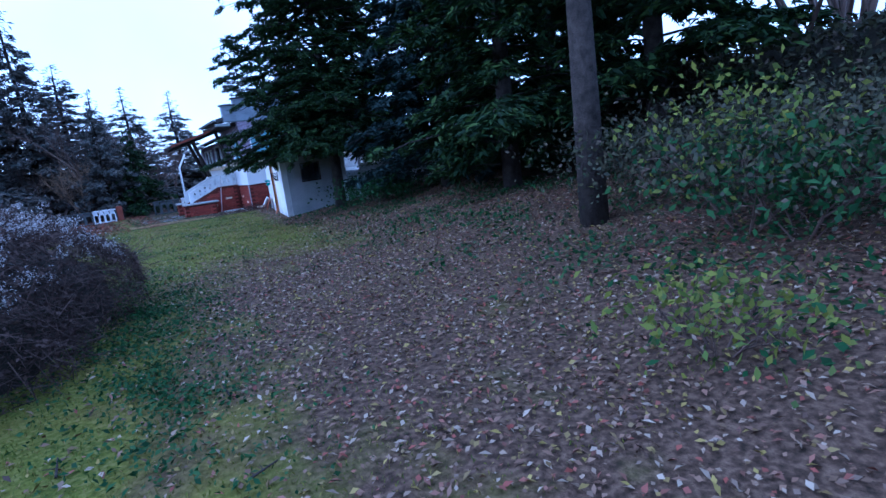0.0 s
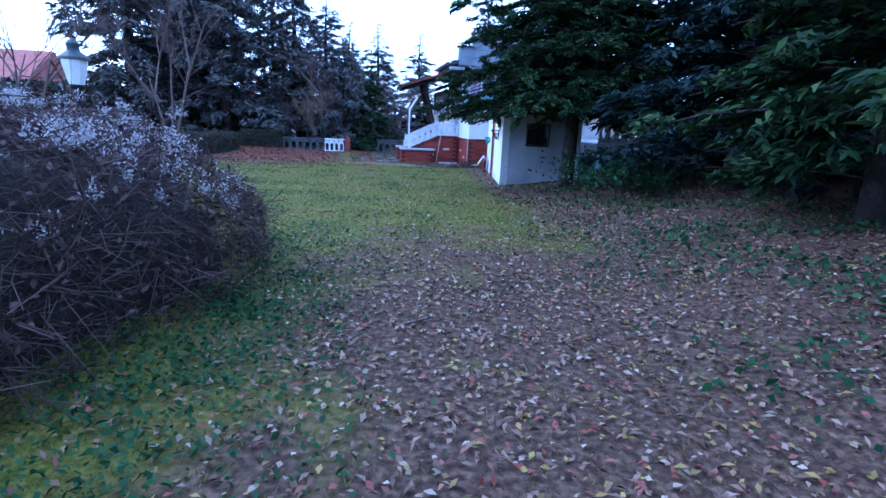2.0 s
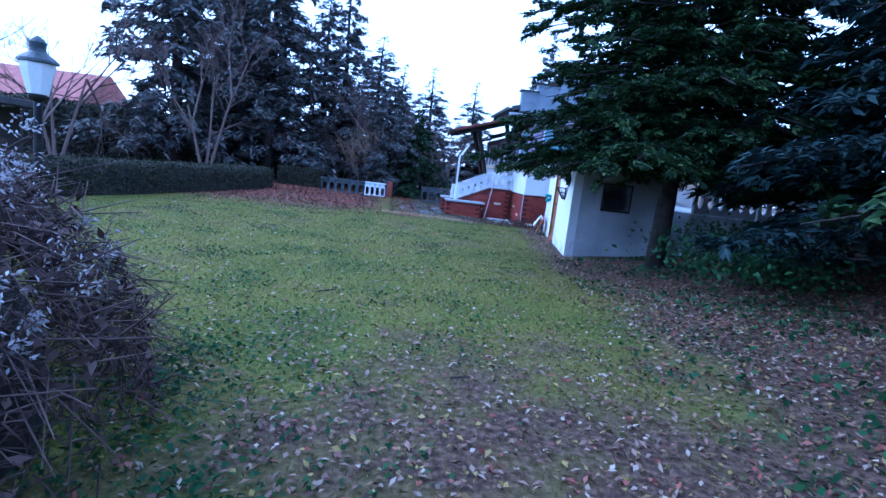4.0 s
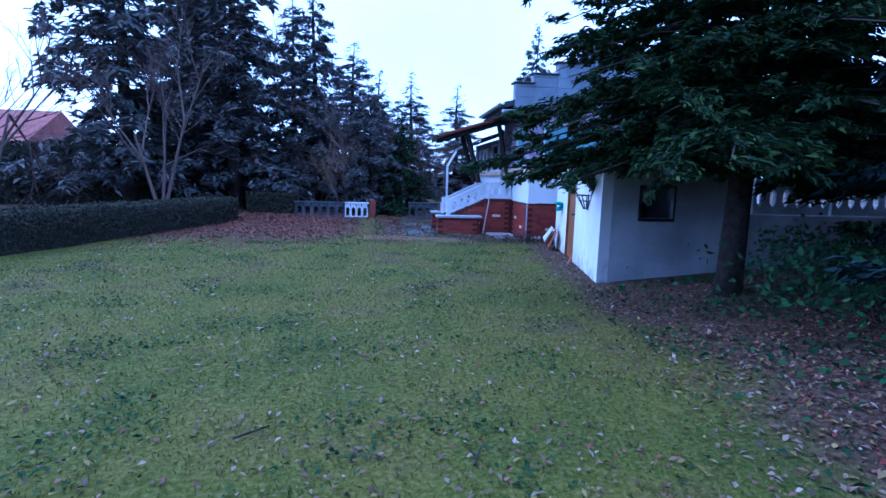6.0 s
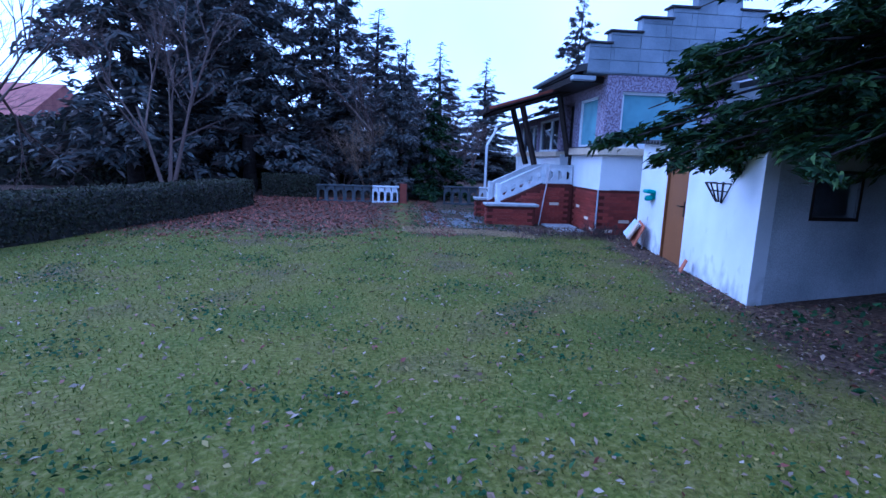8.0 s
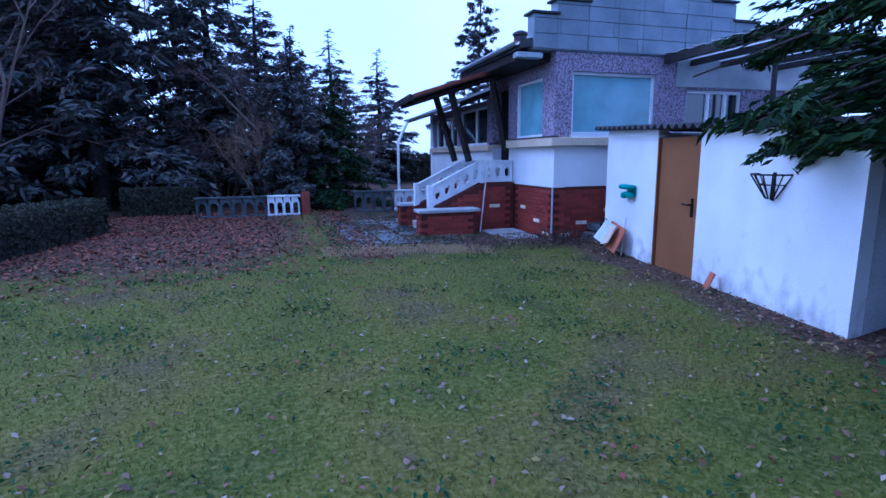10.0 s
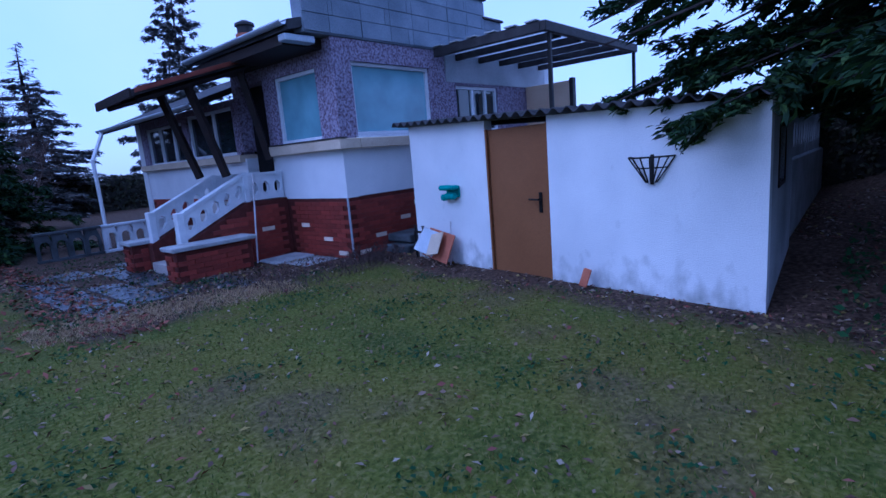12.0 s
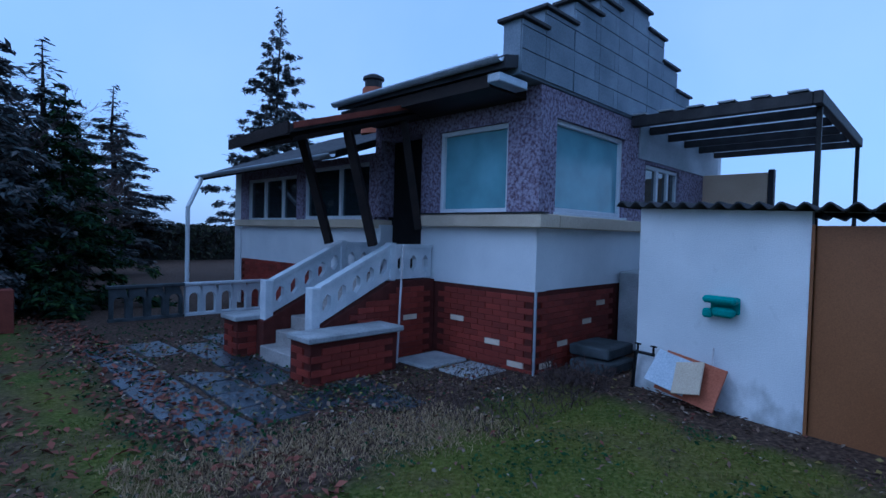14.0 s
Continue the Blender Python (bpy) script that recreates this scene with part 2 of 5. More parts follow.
M_TWIG_PALE = palette("pale_twigs", [(0.13, 0.09, 0.06), (0.22, 0.15, 0.10), (0.26, 0.2, 0.14)])
M_VINE = palette("dry_vine_stems", [(0.022, 0.014, 0.013), (0.060, 0.039, 0.034), (0.120, 0.085, 0.075), (0.038, 0.025, 0.023)])
M_FLUFF = palette("grey_seed_heads", [(0.26, 0.25, 0.26), (0.40, 0.39, 0.40), (0.56, 0.55, 0.56)], soft_light=0.3)
M_HEDGE = palette("hedge_leaves", [(0.016, 0.020, 0.014), (0.032, 0.036, 0.022), (0.048, 0.052, 0.024), (0.072, 0.056, 0.044)])
M_IVY = palette("green_weeds", [(0.014, 0.042, 0.014), (0.021, 0.070, 0.021), (0.042, 0.091, 0.025)], soft_light=0.2)
M_YELLOW = palette("yellow_autumn_leaves", [(0.090, 0.135, 0.027), (0.198, 0.216, 0.036), (0.045, 0.081, 0.027)], soft_light=0.3)
M_LITTER = palette("fallen_leaves", [(0.038, 0.020, 0.014), (0.121, 0.068, 0.043), (0.166, 0.102, 0.064), (0.330, 0.279, 0.214), (0.075, 0.041, 0.027), (0.255, 0.204, 0.043), (0.075, 0.041, 0.027), (0.225, 0.170, 0.118), (0.180, 0.041, 0.027), (0.090, 0.048, 0.033)], rough=0.6, spec=0.4)
M_LITTER_RED = palette("red_brown_litter", [(0.091, 0.032, 0.020), (0.182, 0.063, 0.039), (0.273, 0.105, 0.067)])
M_GRASS = palette("grass_blades", [(0.035, 0.065, 0.010), (0.09, 0.12, 0.014), (0.16, 0.155, 0.022), (0.22, 0.17, 0.07)], soft_light=0.25)
M_STRAW = palette("dry_grass", [(0.308, 0.230, 0.120), (0.504, 0.378, 0.216), (0.196, 0.135, 0.084)], soft_light=0.2)


# ---- mesh helpers ----
rng = np.random.default_rng(7)


def ground_z(x, y):
    """Height of the ground: nearly level lawn, a bank rising to the east boundary."""
    base = 0.27 - 0.008 * max(0.0, min(y - 8.0, 16.0))
    rise = max(0.0, min(x - (3.4 + 0.2 * max(0.0, min(y, 15.0))), 8.0))
    fade = 1.0 if y < 14.5 else max(0.0, 1 - (y - 14.5) / 3.0)
    return base + 0.16 * rise * fade + 0.02 * noise.noise((x * 0.7, y * 0.7, 0))


def mesh_from(name, verts, faces, material, parent=None, smooth=False, label=""):
    me = bpy.data.meshes.new(name)
    me.from_pydata([tuple(v) for v in verts], [], faces)
    me.materials.append(material)
    if smooth:
        me.shade_smooth()
    ob = new(name, me)
    if parent:
        ob.parent = parent
    if label:
        ob["label"] = label
    return ob


def part(name, bm, material, parent=None, label="", smooth=False):
    me = bpy.data.meshes.new(name)
    bm.normal_update()
    bm.to_mesh(me)
    bm.free()
    me.materials.append(material)
    if smooth:
        me.shade_smooth()
    ob = new(name, me)
    if parent:
        ob.parent = parent
    if label:
        ob["label"] = label
    return ob


def thing(name, at, label, category, group="", kind="", rz=0.0):
    ob = new(name)
    ob.empty_display_size = 0.2
    ob.matrix_basis = pose(*at, 0, 0, rz)
    return tagged(ob, label, category, group, kind)


def add_box(bm, lo, hi, bevel=0.0, m=None):
    r = bmesh.ops.create_cube(bm, size=1.0)
    c = [(a + b) / 2 for a, b in zip(lo, hi)]
    s = [abs(b - a) for a, b in zip(lo, hi)]
    bmesh.ops.transform(bm, matrix=Matrix.Translation(c) @ Matrix.Diagonal((*s, 1)), verts=r["verts"])
    if bevel:
        edges = list({e for v in r["verts"] for e in v.link_edges})
        done = bmesh.ops.bevel(bm, geom=edges, offset=bevel, segments=1, affect="EDGES")
        vs = list({v for f in done["faces"] for v in f.verts})
    else:
        vs = r["verts"]
    if m is not None:
        bmesh.ops.transform(bm, matrix=m, verts=vs)
    return bm


def box(lo, hi, bevel=0.0, m=None):
    return add_box(bmesh.new(), lo, hi, bevel, m)


def add_tube(bm, a, b, r0, r1=None, seg=8):
    a, b = Vector(a), Vector(b)
    r1 = r0 if r1 is None else r1
    r = bmesh.ops.create_cone(bm, cap_ends=True, segments=seg, radius1=r0, radius2=r1, depth=(b - a).length)
    q = (b - a).to_track_quat("Z", "Y").to_matrix().to_4x4()
    bmesh.ops.transform(bm, matrix=Matrix.Translation((a + b) / 2) @ q, verts=r["verts"])
    return bm


def tube(a, b, r0, r1=None, seg=8):
    return add_tube(bmesh.new(), a, b, r0, r1, seg)


def lathe(profile, seg=16):
    """A turned solid from (radius, height) pairs."""
    bm = bmesh.new()
    rings = [[bm.verts.new((r * math.cos(2 * math.pi * k / seg), r * math.sin(2 * math.pi * k / seg), z)) for k in range(seg)] for r, z in profile]
    for a, b in zip(rings, rings[1:]):
        for k in range(seg):
            bm.faces.new((a[k], a[(k + 1) % seg], b[(k + 1) % seg], b[k]))
    bm.faces.new(rings[0][::-1])
    bm.faces.new(rings[-1])
    return bm


def wall_mesh(us, zs, thick, holes):
    """A wall in the plane x-z (outer face y = 0, thickness along +y) with rectangular holes (u0, z0, u1, z1)."""
    us = sorted(set(us) | {h[0] for h in holes} | {h[2] for h in holes})
    zs = sorted(set(zs) | {h[1] for h in holes} | {h[3] for h in holes})
    solid = {}
    for i in range(len(us) - 1):
        for j in range(len(zs) - 1):
            cu, cz = (us[i] + us[i + 1]) / 2, (zs[j] + zs[j + 1]) / 2
            solid[i, j] = not any(h[0] < cu < h[2] and h[1] < cz < h[3] for h in holes)
    bm = bmesh.new()
    made = {}

    def v(i, j, k):
        if (i, j, k) not in made:
            made[i, j, k] = bm.verts.new((us[i], k * thick, zs[j]))
        return made[i, j, k]
    for (i, j), s in solid.items():
        if not s:
            continue
        bm.faces.new((v(i, j, 0), v(i + 1, j, 0), v(i + 1, j + 1, 0), v(i, j + 1, 0)))
        bm.faces.new((v(i, j, 1), v(i, j + 1, 1), v(i + 1, j + 1, 1), v(i + 1, j, 1)))
        for di, dj, a, b in ((-1, 0, (0, 0), (0, 1)), (1, 0, (1, 1), (1, 0)), (0, -1, (1, 0), (0, 0)), (0, 1, (0, 1), (1, 1))):
            if not solid.get((i + di, j + dj), False):
                p, q = (i + a[0], j + a[1]), (i + b[0], j + b[1])
                bm.faces.new((v(*p, 0), v(*q, 0), v(*q, 1), v(*p, 1)))
    return bm


def west_wall(name, x, y0, y1, zs, thick, holes, material, parent=None, label=""):
    """A wall facing west at x, from y0 to y1; holes are (y0, z0, y1, z1)."""
    bm = wall_mesh([-y1, -y0], zs, thick, [(-h[2], h[1], -h[0], h[3]) for h in holes])
    bmesh.ops.transform(bm, matrix=Matrix(((0, 1, 0, x), (-1, 0, 0, 0), (0, 0, 1, 0), (0, 0, 0, 1))), verts=bm.verts)
    return part(name, bm, material, parent, label)


def quads(name, centres, ax, ay, material, parent=None, label=""):
    """Many small leaf quads: centre, half-axes (n x 3 arrays); bent a little along the middle."""
    n = len(centres)
    nrm = np.cross(ax, ay)
    nrm /= np.linalg.norm(nrm, axis=1, keepdims=True) + 1e-9
    lift = nrm * np.linalg.norm(ay, axis=1, keepdims=True) * 0.25
    v = np.stack([centres - ay, centres + ax * 0.9 + lift, centres + ay, centres - ax * 0.9 + lift], 1).reshape(-1, 3)
    me = bpy.data.meshes.new(name)
    me.vertices.add(4 * n)
    me.vertices.foreach_set("co", v.astype(np.float32).ravel())
    me.loops.add(4 * n)
    me.loops.foreach_set("vertex_index", np.arange(4 * n, dtype=np.int32))
    me.polygons.add(n)
    me.polygons.foreach_set("loop_start", np.arange(0, 4 * n, 4, dtype=np.int32))
    me.update()
    me.validate()
    me.materials.append(material)
    ob = new(name, me)
    if parent:
        ob.parent = parent
    if label:
        ob["label"] = label
    return ob


def unit(v):
    return v / (np.linalg.norm(v, axis=-1, keepdims=True) + 1e-9)


def sticks(name, a, b, r, material, parent=None, label=""):
    """Many thin three-sided stems from a to b (n x 3), radius r at the foot, thinner at the tip."""
    n = len(a)
    d = unit(b - a)
    ref = np.where(np.abs(d[:, 2:3]) > 0.9, np.array([[1.0, 0, 0]]), np.array([[0, 0, 1.0]]))
    u = unit(np.cross(d, ref))
    w = np.cross(d, u)
    r = np.broadcast_to(np.asarray(r, float).reshape(-1, 1), (n, 1))
    vs = []
    for end, k in ((a, 1.0), (b, 0.45)):
        for ang in (0, 2.094, 4.189):
            vs.append(end + k * r * (math.cos(ang) * u + math.sin(ang) * w))
    v = np.stack(vs, 1).reshape(-1, 3)
    base = (np.arange(n) * 6)[:, None, None]
    f = (base + np.array([[0, 1, 4, 3], [1, 2, 5, 4], [2, 0, 3, 5]])[None]).reshape(-1)
    me = bpy.data.meshes.new(name)
    me.vertices.add(6 * n)
    me.vertices.foreach_set("co", v.astype(np.float32).ravel())
    me.loops.add(12 * n)
    me.loops.foreach_set("vertex_index", f.astype(np.int32))
    me.polygons.add(3 * n)
    me.polygons.foreach_set("loop_start", np.arange(0, 12 * n, 4, dtype=np.int32))
    me.update()
    me.materials.append(material)
    ob = new(name, me)
    if parent:
        ob.parent = parent
    if label:
        ob["label"] = label
    return ob


# ---- ground ----
def build_ground():
    fine_x = np.arange(-14, 16.01, 0.4)
    fine_y = np.arange(-8, 34.01, 0.4)
    xs = np.concatenate([[-900, -300, -120, -60, -35, -22], fine_x, [22, 35, 60, 120, 300, 900]])
    ys = np.concatenate([[-900, -300, -120, -60, -30, -15], fine_y, [42, 60, 90, 150, 300, 900]])
    verts = [(x, y, ground_z(max(-14, min(16, x)), max(-8, min(34, y)))) for y in ys for x in xs]
    w = len(xs)
    faces = [(j * w + i, j * w + i + 1, (j + 1) * w + i + 1, (j + 1) * w + i) for j in range(len(ys) - 1) for i in range(w - 1)]
    ob = mesh_from("ground", verts, faces, M_GROUND, smooth=True)
    tagged(ob, "mossy lawn with bare earth and leaf litter", "ground", kind="structure")
    lit = ob.data.attributes.new("litter", "FLOAT", "POINT")
    lit.data.foreach_set("value", np.array([litter_at(v[0], v[1]) for v in verts], dtype=np.float32))
    return ob


def litter_at(x, y):
    """How far the ground is leaf-brown earth rather than lawn (0 to 1)."""
    s = lambda v, a, b: max(0.0, min(1.0, (v - a) / (b - a)))
    near = s(11.0 - y, 0, 4.0) * s(x, 0.6, 2.8) * 0.85
    bank = s(x - (3.0 + 0.16 * y), 0, 1.6) * s(15.5 - y, 0, 1.5)
    shed = s(x - (5.1 + 0.16 * (y - 14)), 0, 0.8) * s(y, 12, 14) * s(22 - y, 0, 1)
    west = s(y - 19.5, 0, 3) * s(3.0 - x, 0, 2.0)
    house = s(y - 20.9 + 0.25 * max(0, 5 - x), 0, 0.8) * s(x, 2.2, 3.4)
    return max(near, bank, shed, west, house)


build_ground()


# ---- house ----
HX, HY = 6.76, 21.74
house = thing("house", (HX, HY, 0.1), "single-storey house, red clinker plinth, white render, mottled stucco, slate gable", "house")
house.matrix_basis = Matrix()


def window(parent, axis, at, u0, z0, u1, z1, glass, mullions=(), depth=0.10):
    """A framed window set back in its opening. axis 'w': facing west, u along y; 's': facing south, u along x."""
    f = 0.06
    group = new("window")
    group.parent = parent

    def b(bm, lu, lz, hu, hz, d0, d1):
        if axis == "w":
            add_box(bm, (at + d0, lu, lz), (at + d1, hu, hz), 0.006)
        else:
            add_box(bm, (lu, at + d0, lz), (hu, at + d1, hz), 0.006)
    bm = bmesh.new()
    b(bm, u0, z0, u1, z0 + f, depth - 0.05, depth + 0.03)
    b(bm, u0, z1 - f, u1, z1, depth - 0.05, depth + 0.03)
    b(bm, u0, z0 + f, u0 + f, z1 - f, depth - 0.05, depth + 0.03)
    b(bm, u1 - f, z0 + f, u1, z1 - f, depth - 0.05, depth + 0.03)
    for u in mullions:
        b(bm, u - f * 0.7, z0 + f, u + f * 0.7, z1 - f, depth - 0.045, depth + 0.03)
    part("window_frame", bm, M_FRAME, group)
    bm = bmesh.new()
    b(bm, u0 - 0.03, z0 - 0.05, u1 + 0.03, z0 - 0.004, -0.05, depth)
    part("window_sill", bm, M_FRAME, group)
    cuts = [u0 + f, *sorted(mullions), u1 - f]
    for lo, hi in zip(cuts, cuts[1:]):
        bm = bmesh.new()
        b(bm, lo, z0 + f, hi, z1 - f, depth - 0.004, depth + 0.006)
        part("pane", bm, glass, group)


W1 = (22.22, 2.13, 23.45, 3.27)
WB = (25.05, 2.05, 27.10, 3.0)
WA = (27.35, 2.02, 29.5, 2.92)
DOOR = (23.80, 1.17, 24.75, 3.3)
YN = 29.8
# south window and the recessed part of the south wall
W2 = (7.12, 2.15, 9.0, 3.32)

plinth_w = west_wall("plinth", HX + 0.03, HY + 0.03, YN, [0.0, 1.17], 0.25, [], M_MORTAR, house)
bm = box((HX + 0.28, HY + 0.03, 0.0), (13.2, HY + 0.28, 1.17))
part("plinth", bm, M_MORTAR, house)
west_wall("wall", HX + 0.02, HY + 0.02, YN, [1.17, 1.95], 0.25, [(DOOR[0], 1.16, DOOR[2], 1.96)], M_WHITE, house, "white rendered wall band")
part("wall", box((HX + 0.27, HY + 0.02, 1.17), (13.2, HY + 0.27, 1.95)), M_WHITE, house, "white rendered wall band")
west_wall("wall", HX, HY, 24.9, [2.1, 3.65], 0.3, [W1, (DOOR[0], 2.09, DOOR[2], DOOR[3])], M_STUCCO, house, "mottled purple-grey stucco wall")
west_wall("wall", HX, 24.9, YN, [2.04, 3.12], 0.3, [WB, WA], M_STUCCO, house, "mottled purple-grey stucco wall")
W3 = (9.75, 2.15, 11.2, 3.05)
bm = wall_mesh([HX + 0.3, 13.2], [2.1, 3.65], 0.3, [(W2[0], W2[1], W2[2], W2[3]), W3])
bmesh.ops.translate(bm, verts=bm.verts, vec=(0, HY, 0))
part("wall", bm, M_STUCCO, house, "mottled purple-grey stucco wall")
part("wall", box((9.45, HY - 0.03, 3.1), (13.2, HY - 0.004, 3.62)), M_GREY_RENDER, house, "grey boarded lintel")
part("ledge", box((HX - 0.12, HY - 0.12, 1.94), (HX + 0.3, 23.75, 2.11), 0.012), M_LEDGE, house)
part("ledge", box((HX + 0.3, HY - 0.12, 1.943), (13.2, HY + 0.3, 2.107), 0.012), M_LEDGE, house)
part("ledge", box((HX - 0.10, 24.8, 1.9), (HX + 0.3, YN + 0.1, 2.04), 0.012), M_LEDGE, house)
part("coping", box((HX - 0.14, HY - 0.14, 2.112), (HX + 0.02, 23.78, 2.13), 0.004), M_DARK, house)
window(house, "w", HX, *W1, M_BLIND)
window(house, "s", HY, *W2, M_BLIND)
window(house, "w", HX, *WB, M_GLASS, (25.95,))
window(house, "w", HX, *WA, M_GLASS, (28.0, 28.75))
window(house, "s", HY, *W3, M_GLASS, (10.35, 10.8))
# back and side walls close the house
part("wall", box((13.2, HY, 0.0), (13.5, YN, 3.65)), M_WHITE, house)
part("wall", box((HX, YN, 0.0), (13.5, YN + 0.3, 3.12)), M_WHITE, house)
# hall block and door behind the entrance, near-black: recess shade put into their colour
part("doorway_recess", box((HX + 0.32, 23.6, 1.2), (HX + 1.6, 24.95, 3.4)), M_RECESS_SHADE, house)
part("entrance_door", box((HX + 0.22, DOOR[0] + 0.06, 1.22), (HX + 0.28, DOOR[2] - 0.06, 3.26), 0.01), M_RECESS_SHADE, house, "wooden entrance door, near-black for the shade of its recess")

# slate gable parapet with stepped coping
STEPS = [(6.28, 6.75, 4.27), (6.75, 7.40, 4.52), (7.40, 8.05, 4.83), (8.05, 8.6, 5.08), (8.6, 9.6, 5.34), (9.6, 10.2, 5.1), (10.2, 10.8, 4.75), (10.8, 11.4, 4.4)]
gable = new("gable")
gable.parent = house
gable["label"] = "stepped gable clad in grey slate panels"
# roof: main, low pitch, and the lower one over the veranda
def slab(name, p, t, material, parent, label=""):
    """A sloping slab from four top corners."""
    vs = [Vector(c) for c in p] + [Vector(c) - Vector((0, 0, t)) for c in p]
    fs = [(0, 1, 2, 3), (7, 6, 5, 4)] + [(k, k + 4, (k + 1) % 4 + 4, (k + 1) % 4) for k in range(4)]
    return mesh_from(name, vs, [tuple(reversed(f)) for f in fs], material, parent, label=label)


slab("roof", [(6.02, HY - 0.02, 3.80), (6.02, 24.9, 3.80), (9.4, 24.9, 4.65), (9.4, HY + 0.24, 4.65)], 0.14, M_ROOF, house)
slab("roof", [(9.4, HY + 0.24, 4.65), (9.4, YN, 4.65), (13.9, YN, 3.7), (13.9, HY + 0.24, 3.7)], 0.14, M_ROOF, house)
slab("roof", [(6.0, 24.9, 3.06), (6.0, YN + 0.4, 3.0), (9.4, YN + 0.4, 4.3), (9.4, 24.9, 4.3)], 0.12, M_ROOF, house)
part("soffit", box((6.05, HY + 0.22, 3.5), (HX + 0.1, 24.85, 3.64)), M_WOOD_DARK, house)
part("eave_block", box((5.98, HY + 0.02, 3.52), (6.5, HY + 0.2, 3.62), 0.01), M_ZINC, house)
for y0, y1, z, x in ((HY, 24.9, 3.78, 5.96), (24.9, YN + 0.4, 3.01, 5.94)):
    bm = bmesh.new()
    n = 10
    ring = [(math.cos(math.pi + math.pi * k / n) * 0.065, math.sin(math.pi + math.pi * k / n) * 0.065) for k in range(n + 1)]
    ring += [(c * 0.86, s * 0.86) for c, s in reversed(ring)]
    a = [bm.verts.new((x + c, y0, z + s)) for c, s in ring]
    b = [bm.verts.new((x + c, y1, z + s - 0.03)) for c, s in ring]
    for k in range(len(ring)):
        bm.faces.new((a[k], b[k], b[(k + 1) % len(ring)], a[(k + 1) % len(ring)]))
    part("gutter", bm, M_ZINC, house, "zinc half-round gutter", smooth=True)
part("corner_strip", tube((HX - 0.01, HY - 0.01, 0.12), (HX - 0.01, HY - 0.01, 1.17), 0.018), M_ZINC, house)

chim = new("chimney")
chim.parent = house
part("shaft", tube((9.0, 27.9, 4.1), (9.0, 27.9, 5.15), 0.27, 0.25, 14), M_TERRA, chim)
part("cowl", lathe([(0.2, 0), (0.2, 0.18), (0.25, 0.2), (0.24, 0.26), (0.1, 0.33)]), M_DARK, chim).location = (9.0, 27.9, 5.15)

# porch roof on slanted posts
slab("porch_roof", [(4.45, 23.5, 3.02), (4.45, 25.0, 2.98), (6.72, 25.0, 3.72), (6.72, 23.5, 3.72)], 0.09, M_DARK, house, "dark felted porch roof")
slab("fascia", [(4.5, 23.47, 3.045), (4.5, 23.50, 3.045), (6.75, 23.50, 3.745), (6.75, 23.47, 3.745)], 0.07, M_FASCIA, house)
slab("fascia", [(4.42, 23.48, 3.04), (4.42, 25.02, 3.0), (4.45, 25.02, 3.0), (4.45, 23.48, 3.04)], 0.13, M_WOOD_DARK, house)
for foot, top in (((5.75, 23.62, 1.66), (5.35, 23.7, 3.2)), ((5.8, 24.72, 1.66), (5.35, 24.8, 3.2)), ((6.65, 23.72, 1.9), (6.3, 23.72, 3.5))):
    bm = tube(foot, top, 0.075, 0.075, 4)
    part("porch_post", bm, M_WOOD_DARK, house)
for y in (23.62, 24.25, 24.88):
    part("rafter", tube((4.55, y, 2.9), (6.7, y, 3.58), 0.05, 0.05, 4), M_WOOD_DARK, house)

# ---- entrance stairs ----
stairs = thing("entrance_stairs", (0, 0, 0), "stone entrance steps between brick flanks with white pierced railings", "stairs")
N = 6
for k in range(N):
    x0 = 4.7 + 0.22 * k
    z1 = 0.14 + (1.2 - 0.14) * (k + 1) / N
    part("step", box((x0, 23.68, z1 - 0.19), (x0 + (0.26 if k < N - 1 else 0.96), 24.62, z1), 0.012), M_MARBLE, stairs)
for y0, y1 in ((23.48, 23.68), (24.62, 24.82)):
    vs = [(4.75, y0, 0.05), (HX, y0, 0.05), (HX, y0, 1.19), (6.0, y0, 1.19), (4.75, y0, 0.62)]
    vs += [(x, y1, z) for x, y, z in vs]
    mesh_from("flank", vs, [(0, 1, 2, 3, 4), (9, 8, 7, 6, 5), (0, 5, 6, 1), (1, 6, 7, 2), (2, 7, 8, 3), (3, 8, 9, 4), (4, 9, 5, 0)], M_MORTAR, stairs, label="red clinker stair flank")


